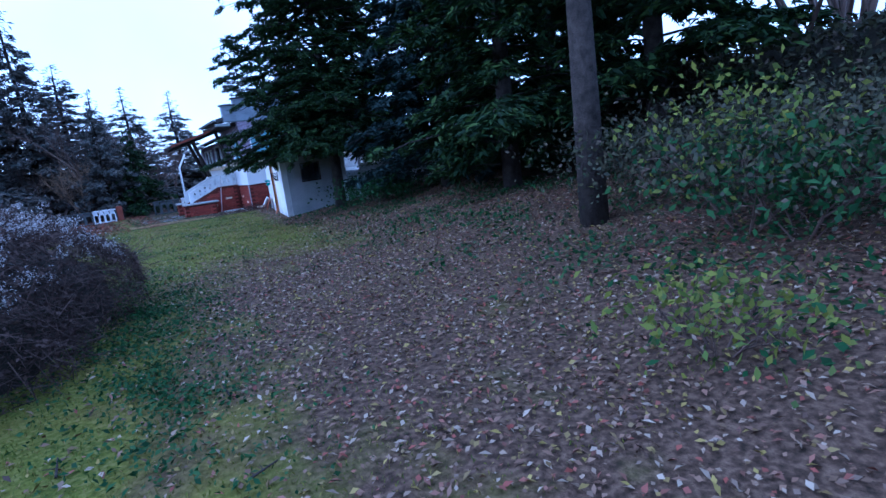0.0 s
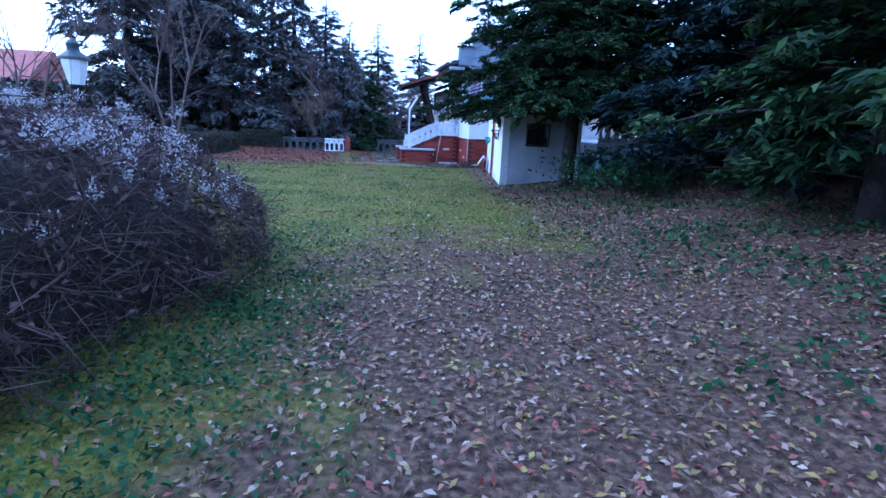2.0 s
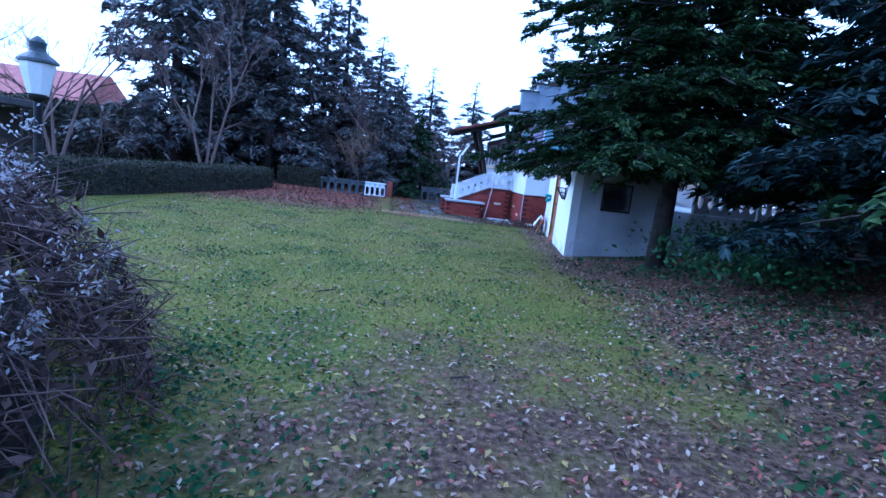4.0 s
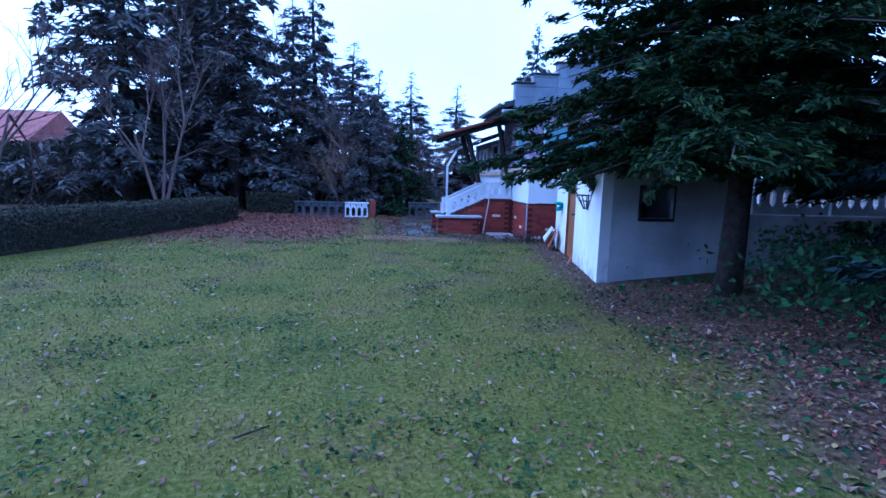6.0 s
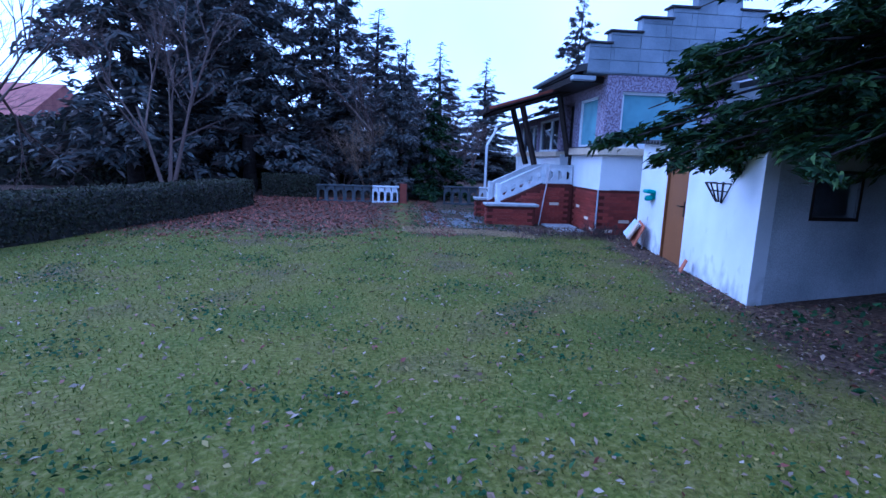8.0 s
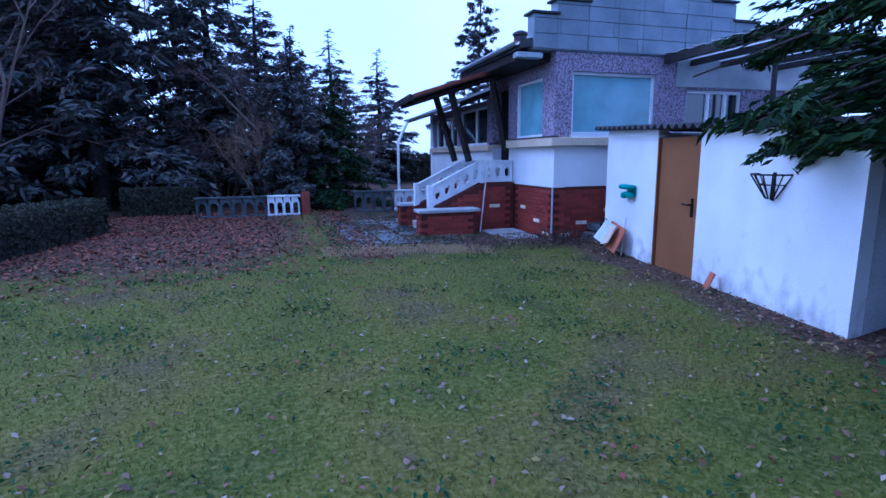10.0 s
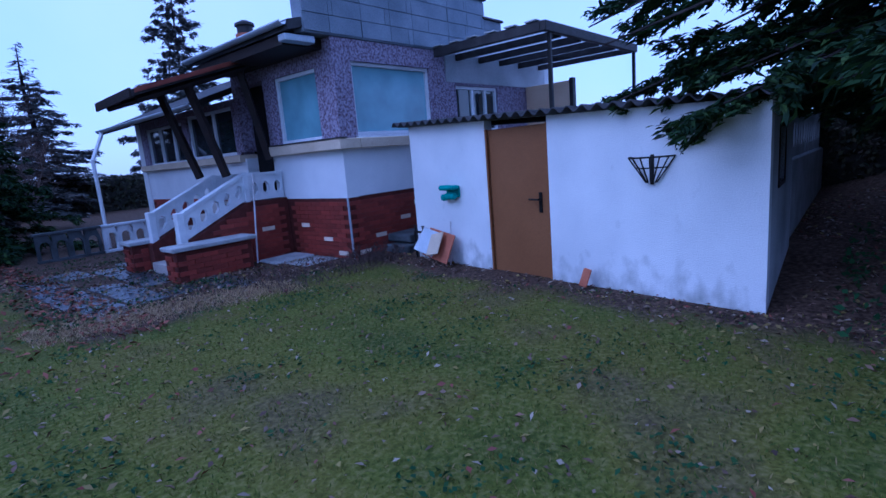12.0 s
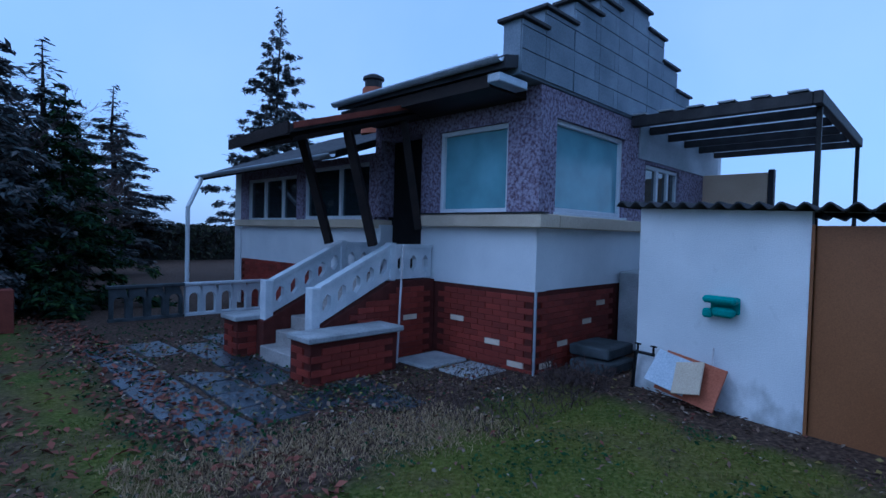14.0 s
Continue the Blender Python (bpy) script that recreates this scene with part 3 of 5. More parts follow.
def railing_panel(p0, p1, h, n, parent, material=None, thick=0.09):
    """A pierced concrete railing from p0 to p1 (feet), with n long hexagonal holes."""
    p0, p1 = Vector(p0), Vector(p1)
    length = math.hypot(p1.x - p0.x, p1.y - p0.y)
    dz = p1.z - p0.z
    bm = bmesh.new()
    made = {}

    def v(u, w, k):
        key = (round(u, 4), round(w, 4), k)
        if key not in made:
            f = u / length
            side = Vector((-(p1.y - p0.y), p1.x - p0.x, 0)).normalized() * (k - 0.5) * thick
            made[key] = bm.verts.new((p0.x + (p1.x - p0.x) * f + side.x, p0.y + (p1.y - p0.y) * f + side.y, p0.z + dz * f + w))
        return made[key]
    step = length / n
    for k in range(n):
        a, b = k * step, (k + 1) * step
        c = (a + b) / 2
        hw = min(step * 0.30, 0.06)
        hexa = [(c, 0.2 * h), (c + hw, 0.36 * h), (c + hw, 0.62 * h), (c, 0.78 * h), (c - hw, 0.62 * h), (c - hw, 0.36 * h)]
        out = [(c, 0), (b, 0), (b, h), (c, h), (a, h), (a, 0)]
        for side in (0, 1):
            for i in range(6):
                j = (i + 1) % 6
                q = [v(*out[i], side), v(*out[j], side), v(*hexa[j], side), v(*hexa[i], side)]
                bm.faces.new(q if side == 0 else q[::-1])
        for i in range(6):
            j = (i + 1) % 6
            bm.faces.new([v(*hexa[i], 0), v(*hexa[j], 0), v(*hexa[j], 1), v(*hexa[i], 1)])
        for i in (0, 5):
            j = (i + 1) % 6
            bm.faces.new([v(*out[j], 0), v(*out[i], 0), v(*out[i], 1), v(*out[j], 1)])
        for i in (2, 3):
            j = (i + 1) % 6
            bm.faces.new([v(*out[j], 0), v(*out[i], 0), v(*out[i], 1), v(*out[j], 1)])
    bm.faces.new([v(0, 0, 0), v(0, h, 0), v(0, h, 1), v(0, 0, 1)])
    bm.faces.new([v(length, 0, 0), v(length, 0, 1), v(length, h, 1), v(length, h, 0)])
    panel = part("railing_panel", bm, material or M_WHITE_CONC, parent)
    bm = bmesh.new()
    d = Vector((p1.x - p0.x, p1.y - p0.y, 0)).normalized()
    s = Vector((-d.y, d.x, 0)) * (thick * 0.5 + 0.025)
    cs = [p0 - s, p0 + s, p1 + s, p1 - s]
    lo = [bm.verts.new(c + Vector((0, 0, h + 0.002))) for c in cs]
    hi = [bm.verts.new(c + Vector((0, 0, h + 0.05))) for c in cs]
    bm.faces.new(lo)
    bm.faces.new(hi[::-1])
    for k in range(4):
        bm.faces.new((lo[k], hi[k], hi[(k + 1) % 4], lo[(k + 1) % 4]))
    part("handrail", bm, material or M_WHITE_CONC, parent)
    return panel


for y in (23.58, 24.72):
    railing_panel((4.9, y, 0.72), (5.98, y, 1.23), 0.40, 5, stairs)
    railing_panel((6.06, y, 1.21), (HX - 0.02, y, 1.21), 0.42, 3, stairs)
    part("newel", box((4.78, y - 0.075, 0.62), (4.9, y + 0.075, 1.16), 0.01), M_WHITE_CONC, stairs)
    part("newel", box((5.97, y - 0.065, 1.19), (6.07, y + 0.065, 1.7), 0.01), M_WHITE_CONC, stairs)

# brick piers either side of the lowest step
for y0, y1, x1 in ((23.05, 23.47, 6.0), (24.84, 25.25, 5.6)):
    pier = thing("brick_pier", (5.0, (y0 + y1) / 2, 0.15), "low red clinker pier with a weathered stone cap", "pier", "piers beside the steps")
    pier.matrix_basis = Matrix()
    part("pier_body", box((4.5, y0, 0.05), (x1 - 0.3, y1, 0.62)), M_MORTAR, pier)
    part("cap", box((4.44, y0 - 0.06, 0.624), (x1 - 0.22, y1 - 0.0, 0.69), 0.012), M_CONCRETE, pier)

# ---- shed ----
SHED = (6.27, 15.82, -0.06)
SHED_M = pose(*SHED, 0, 0, -11.0)
shed = thing("garden_shed", SHED, "white rendered garden shed with corrugated roof and brown door", "shed", rz=-11.0)
L, Wd = 4.95, 2.1


def local_west(name, y0, y1, zs, holes, material, label=""):
    bm = wall_mesh([-y1, -y0], zs, 0.18, [(-h[2], h[1], -h[0], h[3]) for h in holes])
    bmesh.ops.transform(bm, matrix=Matrix(((0, 1, 0, 0), (-1, 0, 0, 0), (0, 0, 1, 0), (0, 0, 0, 1))), verts=bm.verts)
    for v in bm.verts:
        if v.co.z > 2.0:
            v.co.z = 2.04 + 0.2 * v.co.y / L
    return part(name, bm, material, shed, label)


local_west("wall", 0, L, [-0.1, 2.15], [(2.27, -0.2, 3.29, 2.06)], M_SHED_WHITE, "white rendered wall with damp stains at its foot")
# south and east walls are greyer than the white west and north ones
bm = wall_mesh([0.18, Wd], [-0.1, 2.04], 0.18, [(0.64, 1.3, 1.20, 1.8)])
part("wall", bm, M_GREY_RENDER, shed, "grey side wall")
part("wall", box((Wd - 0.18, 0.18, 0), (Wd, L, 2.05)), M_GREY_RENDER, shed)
part("wall", box((0.18, L - 0.18, 0), (Wd - 0.18, L, 2.2)), M_WHITE, shed)
part("window_frame", add_box(add_box(add_box(box((0.61, -0.012, 1.26), (1.23, 0.05, 1.3)), (0.61, -0.012, 1.8), (1.23, 0.05, 1.83)), (0.61, -0.01, 1.3), (0.64, 0.05, 1.8)), (1.20, -0.01, 1.3), (1.23, 0.05, 1.8)), M_WOOD_DARK, shed)
door = part("door", box((0.045, 2.30, 0.14), (0.09, 3.26, 2.05), 0.006), M_DOOR, shed, "plain brown steel door")
part("door_handle", add_tube(add_box(bmesh.new(), (0.028, 2.40, 1.03), (0.044, 2.45, 1.27), 0.004), (0.03, 2.42, 1.19), (-0.03, 2.42, 1.19), 0.011), M_IRON, door)
part("lever", tube((-0.03, 2.41, 1.19), (-0.03, 2.56, 1.19), 0.011), M_IRON, door)
part("door_frame", add_box(box((0.0, 2.272, 0.1), (0.05, 2.298, 2.06)), (0.0, 3.262, 0.1), (0.05, 3.288, 2.06)), M_DOOR, shed)
# corrugated roof sheets
nu, pitch = 240, 0.18
vs, fs = [], []
for k in range(nu + 1):
    y = -0.15 + (L + 0.35) * k / nu
    z = 2.085 + 0.2 * y / L + 0.03 * math.sin(2 * math.pi * y / pitch)
    for x, dz in ((-0.17, 0), (Wd + 0.15, 0.0), (-0.17, -0.018), (Wd + 0.15, -0.018)):
        vs.append((x, y, z + dz))
for k in range(nu):
    a, b = 4 * k, 4 * k + 4
    fs += [(a, a + 1, b + 1, b), (a + 2, b + 2, b + 3, a + 3), (a, b, b + 2, a + 2)]
mesh_from("corrugated_roof", vs, fs, M_ROOF, shed, True, "dark weathered corrugated roof sheets")


for o in shed.children_recursive:
    for v in o.data.vertices:
        v.co.y += 0.257 * max(0.0, v.co.x)


def on_shed(name, bm, material, label, category):
    ob = part(name, bm, material)
    ob.matrix_basis = SHED_M
    return tagged(ob, label, category)


hose = thing("hose_holder", SHED, "green plastic hose holder on the white shed wall", "hose holder", rz=-11.0)
part("back_plate", box((-0.03, 3.84, 1.20), (-0.004, 4.12, 1.36), 0.01), M_GREEN, hose)
part("hood", box((-0.17, 3.82, 1.30), (-0.032, 4.14, 1.37), 0.025), M_GREEN, hose)
part("tray", box((-0.13, 3.86, 1.17), (-0.032, 4.06, 1.26), 0.025), M_GREEN, hose)
part("tray", box((-0.12, 4.07, 1.15), (-0.032, 4.16, 1.24), 0.02), M_GREEN, hose)
tap = thing("garden_tap", SHED, "black pipe with two brass garden taps", "tap", rz=-11.0)
part("pipe", add_tube(tube((-0.04, 4.96, 0.2), (-0.1, 4.88, 0.66), 0.02), (-0.1, 4.88, 0.66), (-0.1, 4.66, 0.66), 0.018), M_IRON, tap)
for y in (4.86, 4.67):
    part("tap_head", add_tube(tube((-0.1, y, 0.66), (-0.1, y, 0.74), 0.012), (-0.1, y - 0.035, 0.75), (-0.1, y + 0.035, 0.75), 0.01), M_IRON, tap)
part("stake", tube((-0.1, 4.06, 0.2), (-0.04, 4.06, 0.85), 0.008), M_TIMBER, tap)
lean = lambda y, tilt, rz: pose(-0.05, y, 0.24, 0, 0, 0) @ pose(0, 0, 0, 0, tilt, rz)
on_shed("terracotta_sheet", box((-0.02, -0.33, 0), (0.0, 0.33, 0.42), 0.004, lean(4.24, 22, -4) @ pose(-0.2, 0, 0, 6)), M_TERRA, "orange sheet leaning on the shed wall", "sheet")
on_shed("grey_board", box((-0.02, -0.22, 0), (0.0, 0.2, 0.36), 0.004, lean(4.46, 32, 8) @ pose(-0.32, 0, 0, 12)), M_BOARD, "pale grey board leaning on other boards", "board")
on_shed("cream_board", box((-0.02, -0.14, 0), (0.0, 0.16, 0.33), 0.004, lean(4.10, 30, -10) @ pose(-0.34, 0, 0, -14)), M_LEDGE, "cream board leaning beside the shed", "board")
on_shed("broken_tile", box((-0.02, -0.05, 0), (0.0, 0.05, 0.2), 0.005, lean(1.72, 20, 0) @ pose(-0.12, 0, 0, 8)), M_TERRA, "broken terracotta tile against the shed wall", "tile")
bracket = thing("hanging_basket", SHED, "rusty wire basket bracket on the shed wall", "basket", rz=-11.0)
bm = bmesh.new()
for k in range(9):
    a = math.pi * k / 8
    add_tube(bm, (-0.22 * math.sin(a), 1.0 + 0.22 * math.cos(a), 1.62), (-0.02 - 0.06 * math.sin(a), 1.0 + 0.05 * math.cos(a), 1.38), 0.007, seg=5)
    b = math.pi * (k + 1) / 8
    if k < 8:
        add_tube(bm, (-0.22 * math.sin(a), 1.0 + 0.22 * math.cos(a), 1.62), (-0.22 * math.sin(b), 1.0 + 0.22 * math.cos(b), 1.62), 0.009, seg=5)
        add_tube(bm, (-0.15 * math.sin(a), 1.0 + 0.15 * math.cos(a), 1.52), (-0.15 * math.sin(b), 1.0 + 0.15 * math.cos(b), 1.52), 0.007, seg=5)
part("wire_basket", bm, M_IRON, bracket)
part("back_bar", box((-0.02, 0.985, 1.36), (-0.004, 1.015, 1.64)), M_IRON, bracket)

# ---- terrace and pergola between shed and house ----
terrace = thing("terrace", (10.8, 18.5, 0), "raised concrete terrace with a pierced balustrade", "terrace")
terrace.matrix_basis = Matrix()
part("slab", box((8.9, 16.0, 0.2), (13.4, HY - 0.02, 1.35), 0.02), M_CONCRETE, terrace)
for k in range(3):
    railing_panel((9.0 + 1.45 * k, 16.1, 1.35), (10.4 + 1.45 * k, 16.1, 1.35), 0.55, 6, terrace, M_CONCRETE)
pergola = thing("pergola", (10.7, 20.5, 1.35), "weathered timber pergola with dark edge beams on thin posts", "pergola")
pergola.matrix_basis = Matrix()
part("edge_beam", box((9.12, 19.45, 3.52), (9.22, HY - 0.03, 3.68), 0.01), M_DARK, pergola)
part("edge_beam", box((9.12, 19.35, 3.52), (13.0, 19.45, 3.68), 0.01), M_DARK, pergola)
part("edge_beam", box((12.9, 19.45, 3.52), (13.0, HY - 0.03, 3.68), 0.01), M_DARK, pergola)
for k in range(4):
    x = 9.75 + 0.75 * k
    part("rafter", box((x, 19.45, 3.5), (x + 0.07, HY - 0.04, 3.62), 0.006), M_DARK, pergola)
for k in range(4):
    x = 9.24 + 0.93 * k
    part("roof_sheet", box((x, 19.46, 3.625), (x + 0.9, HY - 0.05, 3.635)), M_SHEETING, pergola, "translucent white roof sheet")
for k in range(6):
    tagged(part("roof_batten", box((9.1, 19.5 + 0.4 * k, 3.69), (9.24, 19.72 + 0.4 * k, 3.715), 0.004), M_CONCRETE, pergola))
for x, y in ((9.3, 19.41), (12.9, 19.41)):
    part("post", box((x, y - 0.03, 1.35), (x + 0.06, y + 0.03, 3.52), 0.004), M_IRON, pergola)
screen = thing("terrace_screen", (12.4, 21, 1.35), "cream painted screen wall with dark posts on the terrace", "screen")
screen.matrix_basis = Matrix()
part("panel", box((12.3, 20.6, 1.35), (12.4, HY - 0.04, 3.1), 0.006), M_CREAM, screen)
part("screen_post", box((12.28, 20.5, 1.35), (12.42, 20.59, 3.15), 0.006), M_DARK, screen)

# ---- slate panels of the gable, with dark stepped coping ----
slate_mesh = {}
zrow = 3.68
for r in range(6):
    z0, z1 = zrow + 0.26 * r, zrow + 0.26 * (r + 1)
    edges = [6.28 + (0.55 if r % 2 else 0.0) + 1.1 * k for k in range(-1, 7)]
    for e0 in edges:
        for x0, x1, top in STEPS:
            lo, hi, zt = max(e0, x0), min(e0 + 1.1, x1), min(z1, top)
            if hi - lo > 0.06 and zt - z0 > 0.05:
                part("slate", box((lo + 0.004, HY - 0.045, z0 + 0.004), (hi - 0.001, HY - 0.024, zt - 0.006), 0.003), M_SLATE, gable)
for x0, x1, z1 in STEPS:
    part("gable_block", box((x0, HY - 0.02, 3.66), (x1, HY + 0.22, z1)), M_SLATE, gable)
    part("coping", box((x0 - 0.06, HY - 0.09, z1 + 0.002), (x1 + 0.04, HY + 0.28, z1 + 0.045), 0.006), M_DARK, gable)

# white downpipe at the far corner of the house
pipe = thing("downpipe", (5.6, 29.4, 0.1), "white plastic downpipe bending to the gutter", "downpipe")
pipe.matrix_basis = Matrix()
part("pipe", add_tube(add_tube(tube((5.5, 29.5, 0.1), (5.5, 29.5, 2.25), 0.045), (5.5, 29.5, 2.25), (5.9, 29.9, 2.85), 0.045), (5.9, 29.9, 2.85), (5.94, 30.0, 2.98), 0.045), M_FRAME, pipe)
broom = tagged(part("leaning_pole", tube((5.85, 23.2, 0.17), (6.12, 23.44, 1.66), 0.014), M_TIMBER), "thin pole leaning on the stair flank", "pole")
drain = tagged(part("concrete_plate", box((5.95, 22.75, 0.1), (6.7, 23.35, 0.19), 0.02), M_CONCRETE), "pale concrete plate beside the plinth", "plate")
drain2 = tagged(part("concrete_plate", box((6.05, 22.1, 0.08), (6.72, 22.7, 0.165), 0.02), M_CONCRETE), "pale concrete plate beside the plinth", "plate")
for k, (x, y, z) in enumerate(((7.15, 21.2, 0.14), (7.35, 21.3, 0.30), (7.5, 21.4, 0.46))):
    tagged(part("side_step", box((x, y - 0.25, z - 0.14), (x + 0.7, y + 0.3, z), 0.02), M_IVY_CONC), "dark mossy stone step between shed and house", "step", "side steps")

# ---- patio slabs ----
patio = thing("patio", (4.0, 24.5, 0.1), "dark wet slate slabs with weeds in the joints", "patio", kind="structure")
patio.matrix_basis = Matrix()
prng = random.Random(5)
for i in range(4):
    for j in range(9):
        x, y = 3.35 + 0.52 * i, 22.1 + 0.52 * j
        if prng.random() < 0.12:
            continue
        z = ground_z(x, y) - 0.008
        m = pose(x, y, z, prng.uniform(-1.5, 1.5), prng.uniform(-1.5, 1.5), prng.uniform(-5, 5))
        part("slab", box((-0.25, -0.25, -0.04), (0.25 - prng.random() * 0.06, 0.25, 0.018), 0.008, m), M_SLAB, patio)
part("kerb", box((3.0, 23.0, 0.1), (3.12, 24.6, 0.17), 0.01), M_SLAB, patio)

# ---- balustrades at the far end of the lawn ----
far_bal = thing("garden_balustrade", (1.0, 28.5, 0.1), "low concrete balustrade, partly ivy-dark, partly white", "balustrade")
far_bal.matrix_basis = Matrix()


def arches(x0, x1, y, z, h, n, material, parent):
    """A low balustrade run with round-headed openings between piers."""
    step = (x1 - x0) / n
    for k in range(n):
        a, b = x0 + k * step, x0 + (k + 1) * step
        bm = bmesh.new()
        hw = step * 0.31
        c = (a + b) / 2
        outer = [(a, 0), (a, h), (b, h), (b, 0)]
        hole = [(c - hw, 0.08)] + [(c - hw * math.cos(t), 0.62 * h + hw * math.sin(t)) for t in [math.pi * i / 6 for i in range(7)]] + [(c + hw, 0.08)]
        ring = [(a, 0.08)] + [(a, 0.62 * h), (a, h), (a + step * 0.2, h), (a + step * 0.35, h), (c + 0.15 * step, h), (b - step * 0.2, h), (b, 0.62 * h)] + [(b, 0.08)]
        f = [[bm.verts.new((u, y + s, z + w)) for u, w in pts] for s in (-0.05, 0.05) for pts in (hole, ring)]
        for i in range(8):
            bm.faces.new((f[0][i], f[0][i + 1], f[1][i + 1], f[1][i]))
            bm.faces.new((f[2][i + 1], f[2][i], f[3][i], f[3][i + 1]))
            bm.faces.new((f[0][i + 1], f[0][i], f[2][i], f[2][i + 1]))
        part("arch", bm, material, parent)
    part("rail", box((x0 - 0.04, y - 0.08, z + h + 0.003), (x1 + 0.04, y + 0.08, z + h + 0.06), 0.01), material, parent)
    part("plinth", box((x0 - 0.02, y - 0.07, z - 0.1), (x1 + 0.02, y + 0.07, z + 0.078), 0.01), material, parent)


arches(-0.45, 1.4, 28.5, 0.12, 0.55, 6, M_IVY_CONC, far_bal)
arches(1.42, 2.3, 28.5, 0.12, 0.55, 4, M_WHITE_CONC, far_bal)
part("end_post", box((2.36, 28.38, 0.05), (2.6, 28.62, 0.82), 0.015), M_FASCIA, far_bal, "red end post")
bal2 = thing("garden_balustrade", (5.2, 28.6, 0.1), "low concrete balustrade running to the house corner", "balustrade")
bal2.matrix_basis = Matrix()
arches(3.9, 5.1, 28.6, 0.12, 0.6, 4, M_IVY_CONC, bal2)
arches(5.15, 6.7, 28.6, 0.12, 0.6, 5, M_WHITE_CONC, bal2)

# ---- lamp post ----
lamp = thing("garden_lamp", (-2.05, 13.15, 0.1), "black garden lamp post with a frosted lantern head", "lamp")
part("post", add_tube(tube((0, 0, 0), (0, 0, 0.5), 0.07, 0.06, 12), (0, 0, 0.5), (0, 0, 1.85), 0.055, 0.05, 12), M_IRON, lamp)
part("collar", lathe([(0.05, 1.83), (0.11, 1.86), (0.12, 1.9), (0.09, 1.92)]), M_IRON, lamp)
part("lantern_glass", lathe([(0.12, 1.925), (0.20, 2.26), (0.2, 2.32)], 8), M_LAMPGLASS, lamp)
part("lantern_cap", lathe([(0.24, 2.325), (0.23, 2.36), (0.10, 2.46), (0.09, 2.5), (0.10, 2.58), (0.07, 2.62), (0.02, 2.66)]), M_VERDIGRIS, lamp)

# ---- open lean-to and distant house to the west ----
hut = thing("lean_to", (-7, 17.6, 0.2), "small open lean-to with a dark flat roof", "shelter")
for dx, dy in ((-1.2, -0.8), (1.2, -0.8), (-1.2, 0.8), (1.2, 0.8)):
    part("post", box((dx - 0.05, dy - 0.05, 0), (dx + 0.05, dy + 0.05, 1.75)), M_WOOD_DARK, hut)
part("flat_roof", box((-1.5, -1.0, 1.755), (1.5, 1.0, 1.9), 0.01), M_DARK, hut)
part("back_wall", box((-1.15, 0.86, 0), (1.15, 0.9, 1.7)), M_WOOD_DARK, hut)
frame_w = thing("white_ladder", (-4.75, 15.9, 0.2), "white metal ladder standing beside the lean-to", "ladder")
for x in (-0.22, 0.22):
    part("stile", box((x - 0.025, -0.02, 0), (x + 0.025, 0.02, 1.55), 0.004), M_FRAME, frame_w)
for z in (0.3, 0.65, 1.0, 1.45):
    part("rung", box((-0.19, -0.015, z), (0.19, 0.015, z + 0.04), 0.004), M_FRAME, frame_w)
far_house = thing("neighbour_house", (-21.5, 40, 0.1), "distant house with a red tiled roof", "house")
part("wall", box((-6, -4, 0), (6, 4, 2.2)), M_GREY_RENDER, far_house)
mesh_from("roof", [(-6.5, -4.5, 2.1), (6.5, -4.5, 2.1), (6.5, 4.5, 2.1), (-6.5, 4.5, 2.1), (-6.5, 0, 4.7), (6.5, 0, 4.7)], [(0, 1, 5, 4), (2, 3, 4, 5), (1, 2, 5), (3, 0, 4), (3, 2, 1, 0)], M_REDROOF, far_house)
for x in (-3.5, 0, 3.5):
    part("window", box((x - 0.6, -4.03, 0.8), (x + 0.6, -4.004, 1.8)), M_GLASS, far_house)


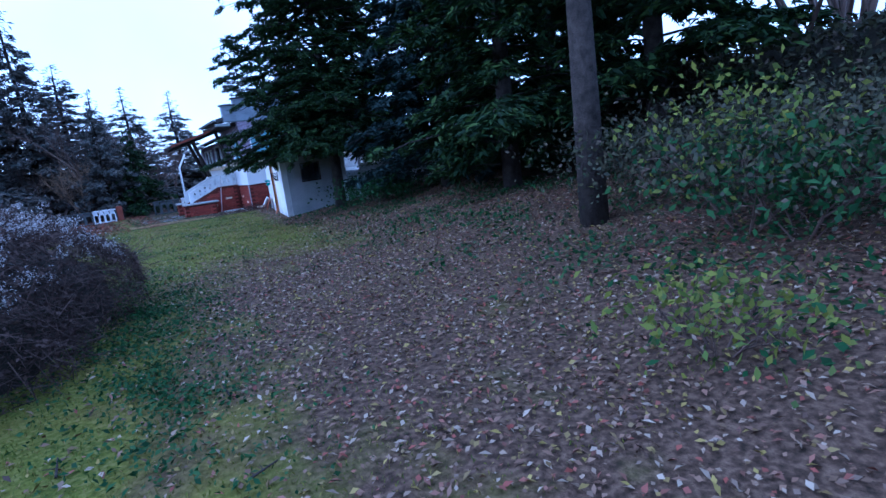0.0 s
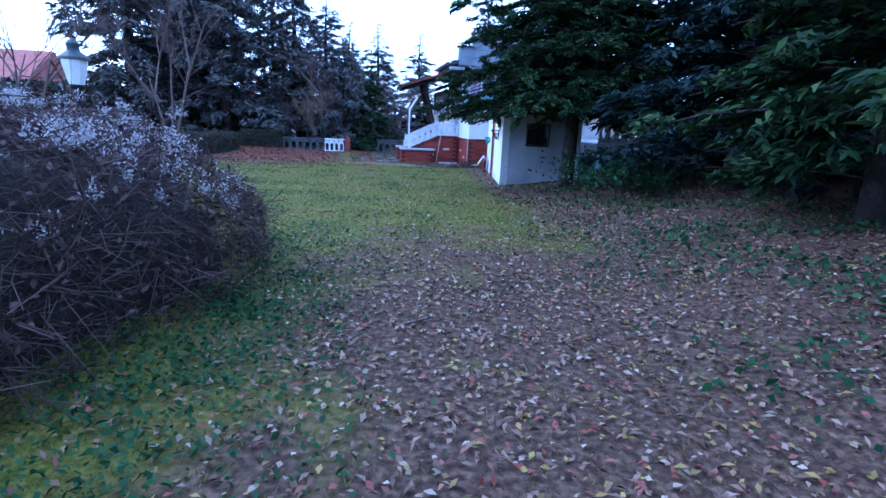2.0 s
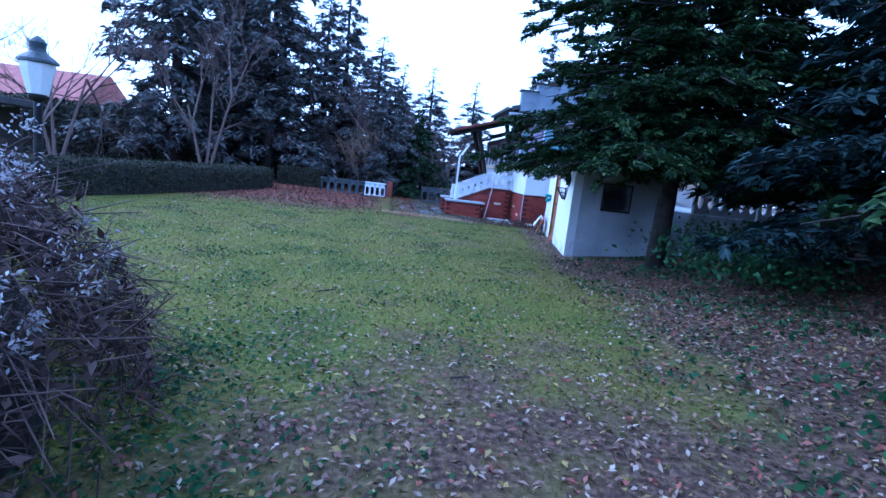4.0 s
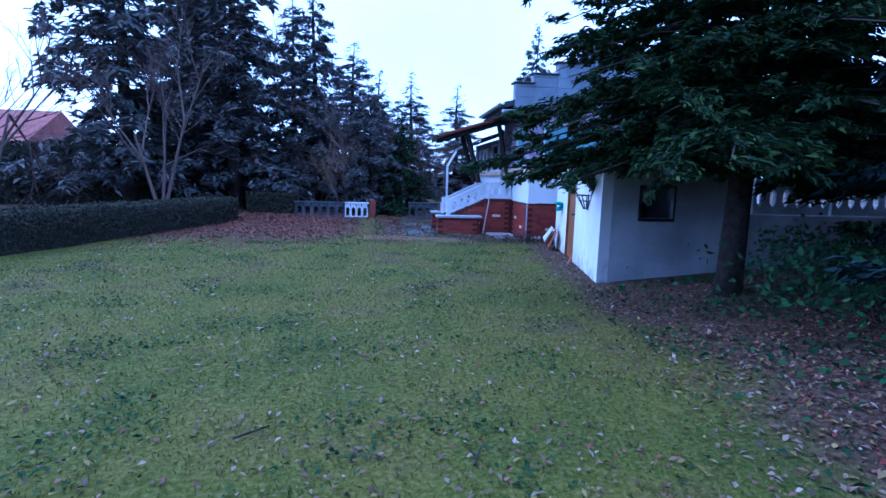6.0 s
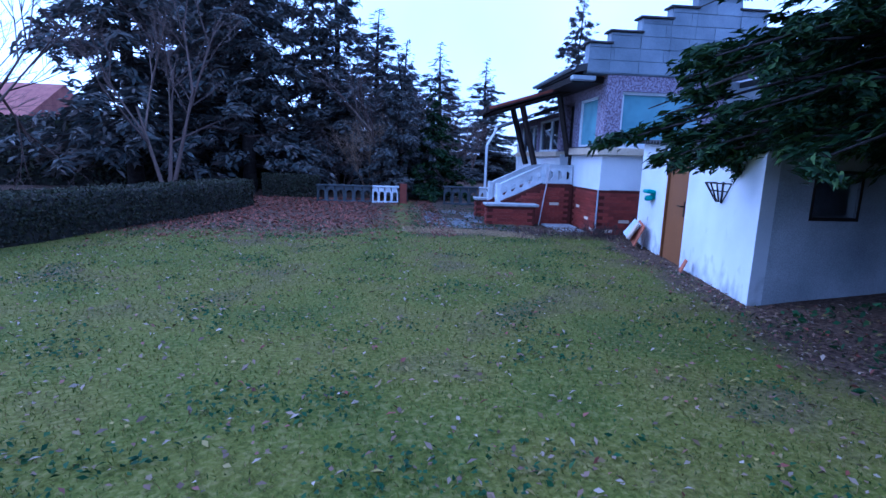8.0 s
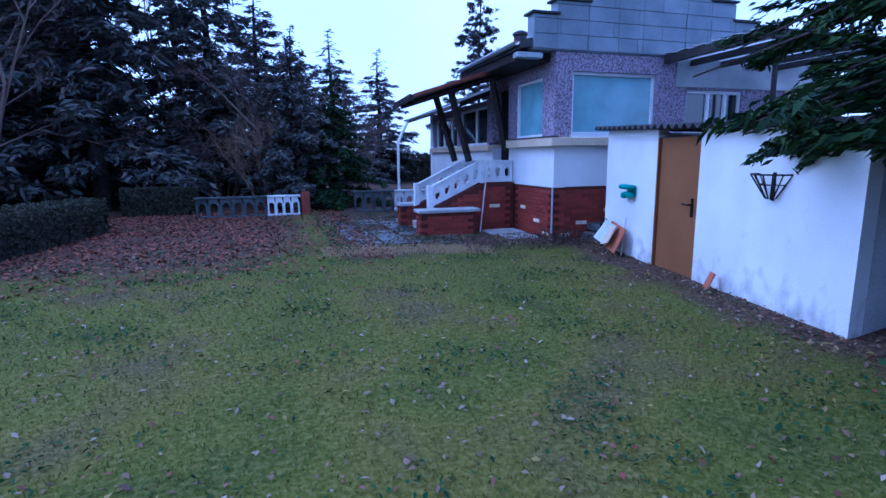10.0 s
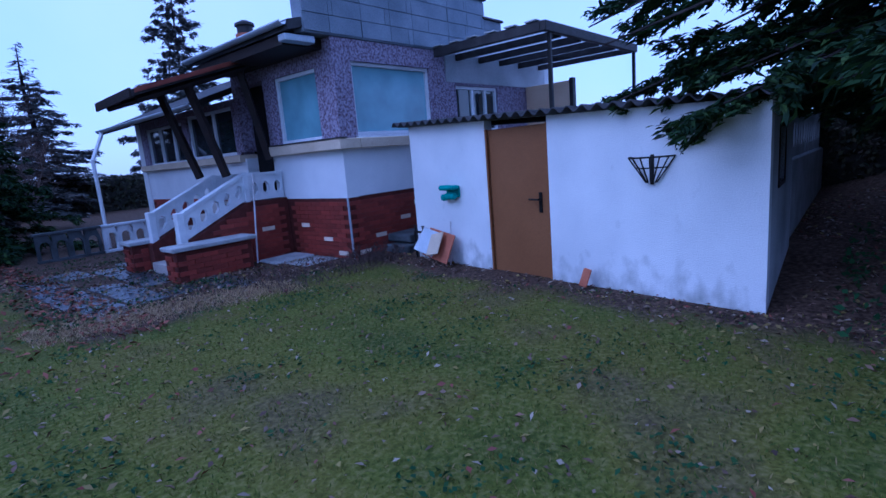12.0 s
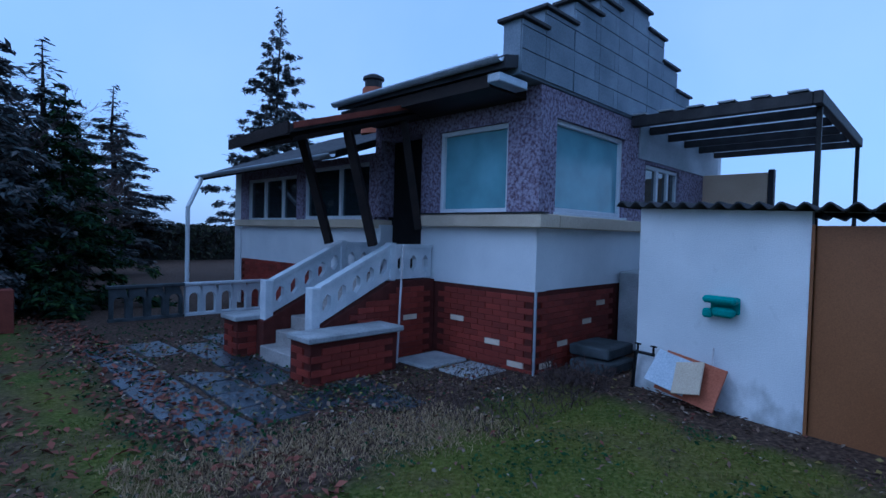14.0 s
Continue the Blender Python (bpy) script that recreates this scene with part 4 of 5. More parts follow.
# ---- vegetation ----
def conifer(at, height, radius, skirt, leaves, leaf, material, label, n_branch=70, droop=0.35, trunk_r=0.16, width=0.32, seed=1, category="conifer", power=0.85, group="", reach=None, low=1.0):
    """A tapered trunk with whorls of drooping flat sprays. reach: (direction in degrees, extra length factor) on one side."""
    g = np.random.default_rng(seed)
    root = thing("conifer", (at[0], at[1], ground_z(at[0], at[1]) - 0.05), label, category, group)
    bm = bmesh.new()
    zs = [0, height * 0.25, height * 0.5, height * 0.75, height]
    off = g.normal(0, 0.05, (5, 2))
    off[0] = 0
    for k in range(4):
        r0, r1 = trunk_r * (1 - 0.24 * k), trunk_r * (1 - 0.24 * (k + 1))
        add_tube(bm, (*off[k], zs[k]), (*off[k + 1], zs[k + 1]), r0, max(r1, 0.015), 9)
    part("trunk", bm, M_BARK, root, smooth=True)
    h = skirt + (height - skirt) * ((np.arange(n_branch) + g.random(n_branch)) / n_branch) ** low
    ang = np.arange(n_branch) * 2.39996 + g.normal(0, 0.25, n_branch)
    length = radius * np.clip(1 - (h - skirt) / (height - skirt), 0.04, 1) ** power * g.uniform(0.6, 1.15, n_branch)
    if reach:
        d = np.cos(ang - radians(reach[0]))
        length *= 1 + (reach[1] - 1) * np.clip(d, 0, 1) ** 2
    dirs = np.stack([np.cos(ang), np.sin(ang), np.zeros(n_branch)], 1)
    perp = np.stack([-np.sin(ang), np.cos(ang), np.zeros(n_branch)], 1)
    base = np.stack([np.zeros(n_branch), np.zeros(n_branch), h], 1)

    def spine(i, s):
        z = (0.18 * s - droop * s ** 2) * length[i]
        p = base[i] + dirs[i] * (length[i] * s)[:, None]
        p[:, 2] += z
        return p
    idx = np.arange(n_branch)
    a_list, b_list, r_list = [], [], []
    for s0, s1 in ((0.0, 0.33), (0.33, 0.66), (0.66, 1.0)):
        a_list.append(spine(idx, np.full(n_branch, s0)))
        b_list.append(spine(idx, np.full(n_branch, s1)))
        r_list.append(np.clip(length * 0.012 * (1.1 - s0), 0.004, 0.05))
    tw_i = g.choice(n_branch, n_branch * 8, p=length / length.sum())
    tw_s = g.uniform(0.15, 0.98, len(tw_i))
    sign = np.where(g.random(len(tw_i)) < 0.5, -1.0, 1.0)
    tw_l = length[tw_i] * width * (1.05 - tw_s * 0.75) * g.uniform(0.6, 1.2, len(tw_i))
    tw_a = spine(tw_i, tw_s)
    tw_d = unit(perp[tw_i] * sign[:, None] + dirs[tw_i] * 0.75 + g.normal(0, 0.18, (len(tw_i), 3)) - np.array([0, 0, 0.22]))
    tw_b = tw_a + tw_d * tw_l[:, None]
    a_list.append(tw_a)
    b_list.append(tw_b)
    r_list.append(np.full(len(tw_i), 0.006 + 0.0006 * height))
    sticks("branching", np.concatenate(a_list), np.concatenate(b_list), np.concatenate(r_list), M_BARK, root)
    w = g.choice(len(tw_i), leaves, p=tw_l / tw_l.sum())
    t = g.uniform(0.05, 1.08, leaves)
    c = tw_a[w] + tw_d[w] * (tw_l[w] * t)[:, None] + g.normal(0, leaf * 0.45, (leaves, 3))
    side = np.where(g.random(leaves) < 0.5, -1.0, 1.0)[:, None]
    flat = unit(np.cross(tw_d[w], np.array([0, 0, 1.0])))
    ay = unit(tw_d[w] + side * flat * g.uniform(0.3, 1.1, (leaves, 1)) + g.normal(0, 0.3, (leaves, 3)) - np.array([0, 0, 0.25])) * (leaf * g.uniform(0.7, 1.3, (leaves, 1)))
    ax = unit(np.cross(ay, np.array([0, 0, 1.0]) + g.normal(0, 0.5, (leaves, 3)))) * (leaf * 0.3 * g.uniform(0.7, 1.3, (leaves, 1)))
    quads("crown", c, ax, ay, material, root)
    return root


YEW = "dark green conifer with drooping feathery sprays beside the shed"
conifer((7.35, 14.2), 9.5, 2.7, 1.7, 250000, 0.06, M_NEEDLE, YEW, 340, 0.30, 0.17, 0.42, 3, power=0.35, reach=(125, 1.16), low=1.35)
DARKC = "dense dark conifer on the bank, branches to the ground"
conifer((8.9, 10.9), 8.5, 2.6, 0.3, 36000, 0.10, M_NEEDLE_BLUE, "blue-green spruce with branches down to the ground", 110, 0.3, 0.18, 0.36, 4, power=0.7)
conifer((8.4, 7.9), 10, 2.9, 0.4, 36000, 0.11, M_NEEDLE, DARKC, 110, 0.3, 0.2, 0.38, 5, power=0.6, group="bank conifers")
conifer((10.6, 13.2), 11, 3.0, 0.3, 34000, 0.12, M_NEEDLE, DARKC, 110, 0.3, 0.2, 0.38, 6, power=0.6, group="bank conifers")
conifer((11.2, 9.2), 11, 3.0, 0.3, 30000, 0.12, M_NEEDLE, DARKC, 100, 0.3, 0.2, 0.38, 8, power=0.6, group="bank conifers")
conifer((9.6, 5.4), 10.5, 2.6, 1.0, 26000, 0.12, M_NEEDLE, DARKC, 90, 0.3, 0.2, 0.38, 9, power=0.6, group="bank conifers")
conifer((6.45, 4.3), 12, 2.6, 3.3, 24000, 0.10, M_NEEDLE, "tall conifer with a bare scaly trunk", 70, 0.35, 0.18, 0.34, 10, power=0.5)

FARC = "tall dark spruce behind the garden hedge"
# far conifers carry the needle colour that has haze mixed in
spruce_a = conifer((-7.5, 31), 17.5, 4.2, 1.0, 15000, 0.24, M_NEEDLE_HAZY, FARC, 120, 0.35, 0.3, 0.3, 21, power=0.75, group="far spruces")
spruce_b = conifer((-3.6, 32), 16.5, 3.6, 1.0, 13000, 0.22, M_NEEDLE_HAZY, FARC, 110, 0.3, 0.28, 0.28, 22, power=0.85, group="far spruces")
for (x, y, sc, rz, src) in ((-5.6, 35, 0.95, 200, spruce_b), (-0.4, 33.5, 0.68, 40, spruce_b), (-6.6, 37, 1.0, 250, spruce_a), (2.6, 37, 0.43, 100, spruce_b), (4.4, 39, 0.45, 10, spruce_b), (1.2, 38, 0.5, 300, spruce_a), (-1.8, 36.5, 0.62, 210, spruce_a), (8.2, 47, 0.5, 60, spruce_b)):
    o = copy_thing(src, pose(x, y, 0.2, 0, 0, rz))
    wide = sc * (1.9 if sc < 0.6 else 1.15)
    o.scale = (wide, wide, sc)
conifer((2.3, 30.7), 5.4, 1.9, 0.2, 15000, 0.11, M_NEEDLE_HAZY, "bushy conifer behind the balustrade", 90, 0.3, 0.09, 0.36, 32, power=0.55)
conifer((3.6, 31.0), 4.5, 1.8, 0.2, 12000, 0.10, M_NEEDLE, "small dark green spruce behind the balustrade", 80, 0.3, 0.08, 0.34, 31)
conifer((10.9, 36), 9.8, 2.6, 1.8, 26000, 0.10, M_NEEDLE_HAZY, "slender open-branched conifer behind the house", 120, 0.12, 0.12, 0.2, 33, power=0.8)


def bare_tree(at, height, spread, material, label, seed, levels=5, n0=6, trunk=0.06, name="bare_shrub", category="shrub", up=0.9, group=""):
    """Leafless branching from the ground: stems fork level by level into fine twigs."""
    g = np.random.default_rng(seed)
    root = thing(name, (at[0], at[1], ground_z(at[0], at[1]) - 0.03), label, category, group)
    a, b, r = [], [], []
    tips = []
    for k in range(n0):
        ang = 2 * math.pi * k / n0 + g.uniform(-0.4, 0.4)
        d = np.array([math.cos(ang) * spread, math.sin(ang) * spread, up])
        tips.append((np.array([0.06 * math.cos(ang), 0.06 * math.sin(ang), 0.0]), d / np.linalg.norm(d), height * 0.34, trunk))
    for lev in range(levels):
        out = []
        for p, d, ln, rad in tips:
            q = p + d * ln * g.uniform(0.7, 1.15)
            a.append(p), b.append(q), r.append(rad)
            for _ in range(3 if lev < levels - 1 else 0):
                dd = d + g.normal(0, 0.42, 3) + np.array([0, 0, 0.08])
                st = p + (q - p) * g.uniform(0.5, 1.0)
                out.append((st, dd / np.linalg.norm(dd), ln * 0.68, max(rad * 0.55, 0.004)))
        tips = out
    sticks("stem_tangle", np.array(a), np.array(b), np.array(r), material, root)
    return root


bare_tree((1.2, 31.2), 4.6, 0.4, M_TWIG_PALE, "pale brown leafless shrub behind the balustrade", 41, n0=8, trunk=0.035)
bare_tree((2.3, 32.6), 5.2, 0.45, M_TWIG_PALE, "pale brown leafless shrub behind the balustrade", 42, n0=8, trunk=0.035)
bare_tree((0.0, 32.2), 4.2, 0.5, M_TWIG, "dark leafless shrub under the spruces", 43, n0=7, trunk=0.03)
bare_tree((4.3, 33.5), 4.2, 0.3, M_TWIG, "thin leafless shrub beyond the house corner", 44, n0=6, trunk=0.03)
for k, (x, y, h) in enumerate(((-9, 25, 8.5), (-16, 24, 9.5), (-1.6, 35, 12), (5.4, 41, 5.5), (6.6, 43, 5.5), (-12, 21.5, 6.5), (-21, 26, 9), (10.5, 3.2, 7), (12.5, 1.5, 8), (1.8, 31.6, 7), (-5, 27.8, 9), (3.2, 36, 6.5), (-13, 26, 10), (11.5, -0.5, 8), (13.5, 4, 8))):
    bare_tree((x, y), h, 0.28, M_TWIG, "leafless deciduous tree with fine twigs", 50 + k, 6, 3, 0.09, "bare_tree", "tree", 1.1, "leafless trees")


def leaf_block(name, label, category, p0, p1, depth, height, n, leaf, material, core, group="", kind=""):
    """A clipped hedge from p0 to p1: a core coloured near-black as inner shade, with a coat of small leaves."""
    root = thing(name, (p0[0], p0[1], 0), label, category, group, kind)
    root.matrix_basis = Matrix()
    d = Vector((p1[0] - p0[0], p1[1] - p0[1], 0))
    ln = d.length
    d.normalize()
    s = Vector((-d.y, d.x, 0))
    z0, z1 = ground_z(*p0), ground_z(*p1)
    seg = max(4, int(ln / 0.35))
    vs, fs = [], []
    prof = [(-0.46, -0.1), (-0.47, 0.6), (-0.36, 0.9), (0, 0.95), (0.36, 0.9), (0.47, 0.6), (0.46, -0.1)]
    for k in range(seg + 1):
        f = k / seg
        for u, w in prof:
            j = 1 + 0.07 * noise.noise((f * ln * 1.2, u * 3, w * 3 + p0[0]))
            q = Vector((p0[0], p0[1], 0)) + d * ln * f + s * (u * depth * j)
            vs.append((q.x, q.y, z0 + (z1 - z0) * f + w * height * j))
    m = len(prof)
    for k in range(seg):
        for i in range(m - 1):
            fs.append((k * m + i, k * m + i + 1, (k + 1) * m + i + 1, (k + 1) * m + i))
    fs += [tuple(range(m)), tuple(reversed(range(seg * m, seg * m + m)))]
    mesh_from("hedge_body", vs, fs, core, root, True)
    g = np.random.default_rng(int(abs(p0[0] * 100 + p0[1] * 10)) + 3)
    f = g.random(n)
    side = g.random(n)
    u = np.where(side < 0.38, -0.5, np.where(side < 0.76, 0.5, g.uniform(-0.48, 0.48, n)))
    w = np.where(side < 0.76, g.uniform(0.0, 0.95, n) ** 0.8, 0.97) + g.normal(0, 0.03, n)
    u = u * np.where(w > 0.8, 0.9, 1.0) + g.normal(0, 0.03, n)
    p = np.stack([p0[0] + d.x * ln * f + s.x * u * depth, p0[1] + d.y * ln * f + s.y * u * depth, z0 + (z1 - z0) * f + w * height], 1)
    ay = unit(g.normal(0, 1, (n, 3))) * leaf * g.uniform(0.6, 1.3, (n, 1))
    ax = unit(np.cross(ay, g.normal(0, 1, (n, 3)))) * leaf * 0.55
    quads("foliage", p, ax, ay, material, root)
    return root


# near-black: the shade between leaves and stems, given as a surface colour
M_SHADE_CORE = mat("hedge_shade", (0.012, 0.012, 0.010), (0.03, 0.028, 0.022), 6, 0.95, 0.8, 30)
leaf_block("clipped_hedge", "low clipped hedge, brown-green, along the lawn", "hedge", (-5.6, 11.5), (-2.35, 26.3), 0.85, 0.78, 26000, 0.035, M_HEDGE, M_SHADE_CORE)
leaf_block("clipped_hedge", "low dark hedge at the far end of the garden", "hedge", (-2.6, 30.0), (-0.6, 30.2), 0.7, 0.8, 5000, 0.045, M_HEDGE, M_SHADE_CORE)
leaf_block("boundary_hedge", "tall dark boundary hedge on the bank", "hedge", (8.6, -4), (12.8, 16), 1.2, 1.75, 30000, 0.06, M_HEDGE, M_SHADE_CORE)
leaf_block("far_thicket", "dark thicket under the far spruces", "thicket", (-26, 30), (3.0, 36), 2.0, 2.6, 20000, 0.12, M_HEDGE, M_SHADE_CORE, kind="stuff")
leaf_block("far_thicket", "distant dark thicket beyond the house corner", "thicket", (3.0, 48), (30, 46), 2.0, 1.8, 9000, 0.14, M_HEDGE, M_SHADE_CORE, kind="stuff")
# added behind the start, out of view; cuts off low sky light there
leaf_block("far_thicket", "added dark thicket behind the start of the path, out of view", "thicket", (-14, -7), (10, -7), 2.0, 3.5, 6000, 0.14, M_HEDGE, M_SHADE_CORE, kind="stuff")

# overgrown mound of clematis beside the path
MC, MR, MH = (-1.15, 7.1), (2.5, 3.4), 1.5
mound = thing("clematis_mound", (*MC, 0.25), "overgrown mound of dry clematis with grey seed heads", "shrub")
mound.matrix_basis = Matrix()


def mound_point(a, f, lift=0.0):
    """A point of the mound's skin: bearing a, fraction f from the top to the rim."""
    wob = 1 + 0.10 * np.sin(3 * a + 1) + 0.07 * np.sin(7 * a)
    x = MC[0] + MR[0] * wob * np.cos(a) * np.sin(f * np.pi / 2)
    y = MC[1] + MR[1] * wob * np.sin(a) * np.sin(f * np.pi / 2)
    z = 0.22 + (MH + 0.14 * np.sin(2.3 * x + y) * np.cos(1.9 * y)) * np.cos(f * np.pi / 2) ** 0.6 + 0.17 * np.sin(9 * a + 4 * f) * np.sin(11 * f + 2 * a) + lift
    return np.stack([x, y, z], -1)


vs, fs = [], []
for i in range(9):
    for k in range(32):
        p = mound_point(np.array([2 * np.pi * k / 32]), np.array([max(i / 8, 0.02)]))[0]
        c = np.array([MC[0], MC[1], 0.2])
        vs.append(tuple(c + (p - c) * 0.87))
for i in range(8):
    for k in range(32):
        fs.append((i * 32 + k, (i + 1) * 32 + k, (i + 1) * 32 + (k + 1) % 32, i * 32 + (k + 1) % 32))
fs.append(tuple(range(32)))
# solid body under the stems, coloured as the mound's inner shade
mesh_from("inner_mass", vs, fs, M_SHADE_CORE, mound, True)
n = 24000
a0, f0 = rng.uniform(0, 2 * np.pi, n), rng.random(n) ** 0.6
p0 = mound_point(a0, f0, rng.normal(0, 0.05, n)) - np.array([0, 0, 0.03])
dv = rng.normal(0, 1, (n, 3)) * np.array([1, 1, 0.75])
dv[:, 2] -= 0.35
p1 = p0 + unit(dv) * (0.08 + 0.38 * rng.random((n, 1)) ** 2)
sticks("stem_tangle", p0, p1, rng.uniform(0.002, 0.006, n), M_VINE, mound)
n = 9000
p = mound_point(rng.uniform(0, 2 * np.pi, n), rng.random(n) ** 0.6, rng.normal(0, 0.05, n))
ay = unit(rng.normal(0, 1, (n, 3))) * rng.uniform(0.015, 0.045, (n, 1))
quads("dry_leaves", p, unit(np.cross(ay, rng.normal(0, 1, (n, 3)))) * 0.018, ay, M_VINE, mound)
nc = 750
cc = mound_point(rng.uniform(0, 2 * np.pi, nc), rng.random(nc) ** 0.8 * 0.8, np.abs(rng.normal(0.04, 0.08, nc)))
n = nc * 40
ci = rng.integers(0, nc, n)
size = rng.uniform(0.03, 0.085, nc)
p = cc[ci] + rng.normal(0, 1, (n, 3)) * size[ci][:, None] * 0.6
ay = unit(rng.normal(0, 1, (n, 3))) * rng.uniform(0.008, 0.02, (n, 1))
quads("seed_fluff", p, unit(np.cross(ay, rng.normal(0, 1, (n, 3)))) * 0.007, ay, M_FLUFF, mound, "fluffy grey seed heads")


def scatter(name, label, category, n, region, keep, leaf, material, flat=0.35, aspect=0.6, seed=1, lift=0.015):
    """Loose leaves lying over a stretch of the plan, thinned by keep(x, y)."""
    g = np.random.default_rng(seed)
    x0, y0, x1, y1 = region
    pts = []
    while len(pts) < n:
        x, y = g.uniform(x0, x1), g.uniform(y0, y1)
        if g.random() < keep(x, y):
            pts.append((x, y, ground_z(x, y) + lift + 0.01 * g.random()))
    p = np.array(pts)
    ang = g.uniform(0, 2 * np.pi, n)
    ay = np.stack([np.cos(ang), np.sin(ang), g.normal(0, flat, n)], 1)
    ay = unit(ay) * leaf * g.uniform(0.3, 1.35, (n, 1))
    up = np.array([0, 0, 1.0]) + g.normal(0, flat, (n, 3))
    ax = unit(np.cross(ay, up)) * leaf * aspect * g.uniform(0.6, 1.2, (n, 1))
    return tagged(quads(name, p, ax, ay, material), label, category, kind="stuff")


def clear(x, y):
    """Zero where the house, stairs, shed or mound stand."""
    if x > HX - 0.05 and y > HY - 0.05 or (4.7 < x and 23.0 < y < 25.3):
        return 0.0
    u, v = x - SHED[0], y - SHED[1]
    lx, ly = u * 0.9816 - v * 0.1908, u * 0.1908 + v * 0.9816
    if -0.02 < lx < 2.3 and -0.02 < ly < 5.2:
        return 0.0
    if ((x - MC[0]) / MR[0]) ** 2 + ((y - MC[1]) / MR[1]) ** 2 < 0.66:
        return 0.0
    return 1.0


scatter("fallen_leaves", "grey-brown fallen leaves on the path", "leaves", 34000, (0.0, 0.2, 9, 13), lambda x, y: clear(x, y) * (0.05 + 0.95 * litter_at(x, y)), 0.027, M_LITTER, seed=3)
scatter("fallen_leaves", "scattered fallen leaves on the lawn", "leaves", 6500, (-3, 7, 6.4, 23), clear, 0.027, M_LITTER, seed=4)
scatter("needle_litter", "red-brown litter along the hedge", "leaves", 9000, (-3.2, 17, 3.5, 30), lambda x, y: clear(x, y) * litter_at(x, y), 0.045, M_LITTER_RED, seed=5)
scatter("bank_leaves", "brown litter beside shed and bank", "leaves", 7000, (4, 10, 11, 23), lambda x, y: clear(x, y) * litter_at(x, y), 0.032, M_LITTER, seed=6)
scatter("weeds", "low green weeds at the foot of the mound", "weeds", 6500, (0.3, 2.0, 3.2, 10.4), lambda x, y: clear(x, y) * max(0.0, 1 - abs(x - 1.5) / 1.5) ** 2.2 * max(0.0, 1 - abs(y - 6.2) / 4.2) * (0.35 + max(0.0, noise.noise((x * 1.7, y * 1.7, 5)) * 1.6)), 0.023, M_IVY, 0.6, 0.7, 7, 0.03)
scatter("fallen_leaves", "leaves and moss lying on the patio", "leaves", 1500, (2.8, 21.8, 5.4, 27), clear, 0.035, M_LITTER, seed=14, lift=0.02)
scatter("patio_weeds", "green weeds in the patio joints", "weeds", 1500, (2.6, 21.8, 5.4, 28), lambda x, y: clear(x, y) * (0.15 + max(0.0, noise.noise((x * 2, y * 2, 1)))), 0.025, M_IVY, 0.6, 0.7, 15, 0.03)
scatter("weeds", "low green plants under the trees of the bank", "weeds", 5000, (3.6, 1, 9, 15.4), lambda x, y: clear(x, y) * max(0.0, min(1.0, (x - 3.4 - 0.14 * y) / 2)) * (0.4 + noise.noise((x, y, 3))), 0.04, M_IVY, 0.6, 0.7, 8, 0.05)
scatter("clover", "small green rosettes in the lawn", "weeds", 9000, (-3, 7, 6.4, 23), lambda x, y: clear(x, y) * max(0.0, noise.noise((x * 1.3, y * 1.3, 9)) * 1.6), 0.022, M_IVY, 0.4, 0.7, 9, 0.015)


def blades(name, label, category, n, region, keep, height, material, seed):
    g = np.random.default_rng(seed)
    x0, y0, x1, y1 = region
    pts = []
    while len(pts) < n:
        x, y = g.uniform(x0, x1), g.uniform(y0, y1)
        if g.random() < keep(x, y):
            pts.append((x, y, ground_z(x, y)))
    p = np.array(pts)
    hgt = height * g.uniform(0.4, 1.3, (n, 1))
    ay = unit(np.stack([g.normal(0, 0.7, n), g.normal(0, 0.7, n), np.ones(n)], 1)) * hgt * 0.5
    ang = g.uniform(0, 2 * np.pi, n)
    ax = np.stack([np.cos(ang), np.sin(ang), np.zeros(n)], 1) * (0.0035 + 0.02 * hgt)
    return tagged(quads(name, p + ay * 0.9, ax, ay, material), label, category, kind="stuff")


blades("grass", "short mossy lawn grass", "grass", 150000, (-3.5, 1.5, 6.4, 23.5), lambda x, y: clear(x, y) * (1 - 0.85 * litter_at(x, y)), 0.034, M_GRASS, 11)
blades("dry_grass", "dry straw-coloured grass along the patio edge", "grass", 9000, (2.4, 19.6, 5.2, 22.3), lambda x, y: max(0.0, 1 - abs(y - 21.9 + 0.25 * (x - 2.6)) / 0.7) * clear(x, y), 0.055, M_STRAW, 12)
blades("dry_weeds", "dead weed stalks between shed and house", "grass", 1300, (4.8, 20.7, 7.1, 22.4), lambda x, y: clear(x, y), 0.12, M_VINE, 13)


def leafy_shrub(at, height, radius, n, material, label, seed, leaf=0.035):
    """A loose shrub: thin stems and separate leaves."""
    root = bare_tree(at, height, 0.7, M_TWIG, label, seed, 4, 7, 0.012, "leafy_shrub", "shrub", 0.9)
    g = np.random.default_rng(seed)
    p = g.normal(0, 1, (n, 3)) * np.array([radius, radius, height * 0.26]) * 0.6 + np.array([0, 0, height * 0.5])
    p[:, 2] = np.abs(p[:, 2])
    ay = unit(g.normal(0, 1, (n, 3))) * leaf * g.uniform(0.6, 1.3, (n, 1))
    quads("foliage", p, unit(np.cross(ay, g.normal(0, 1, (n, 3)))) * leaf * 0.6, ay, material, root)
    return root


leafy_shrub((4.25, 1.6), 0.7, 0.5, 420, M_YELLOW, "yellow-green sapling leaves on the bank", 61)
leafy_shrub((6.3, 2.4), 1.9, 0.7, 700, M_YELLOW, "sparse shrub with yellow-green autumn leaves", 62, 0.04)
leafy_shrub((7.0, 2.0), 1.35, 1.3, 7000, M_HEDGE, "dark bramble thicket on the bank", 63, 0.032)
leafy_shrub((7.5, 3.4), 1.35, 1.3, 7000, M_HEDGE, "dark bramble thicket on the bank", 64, 0.032)
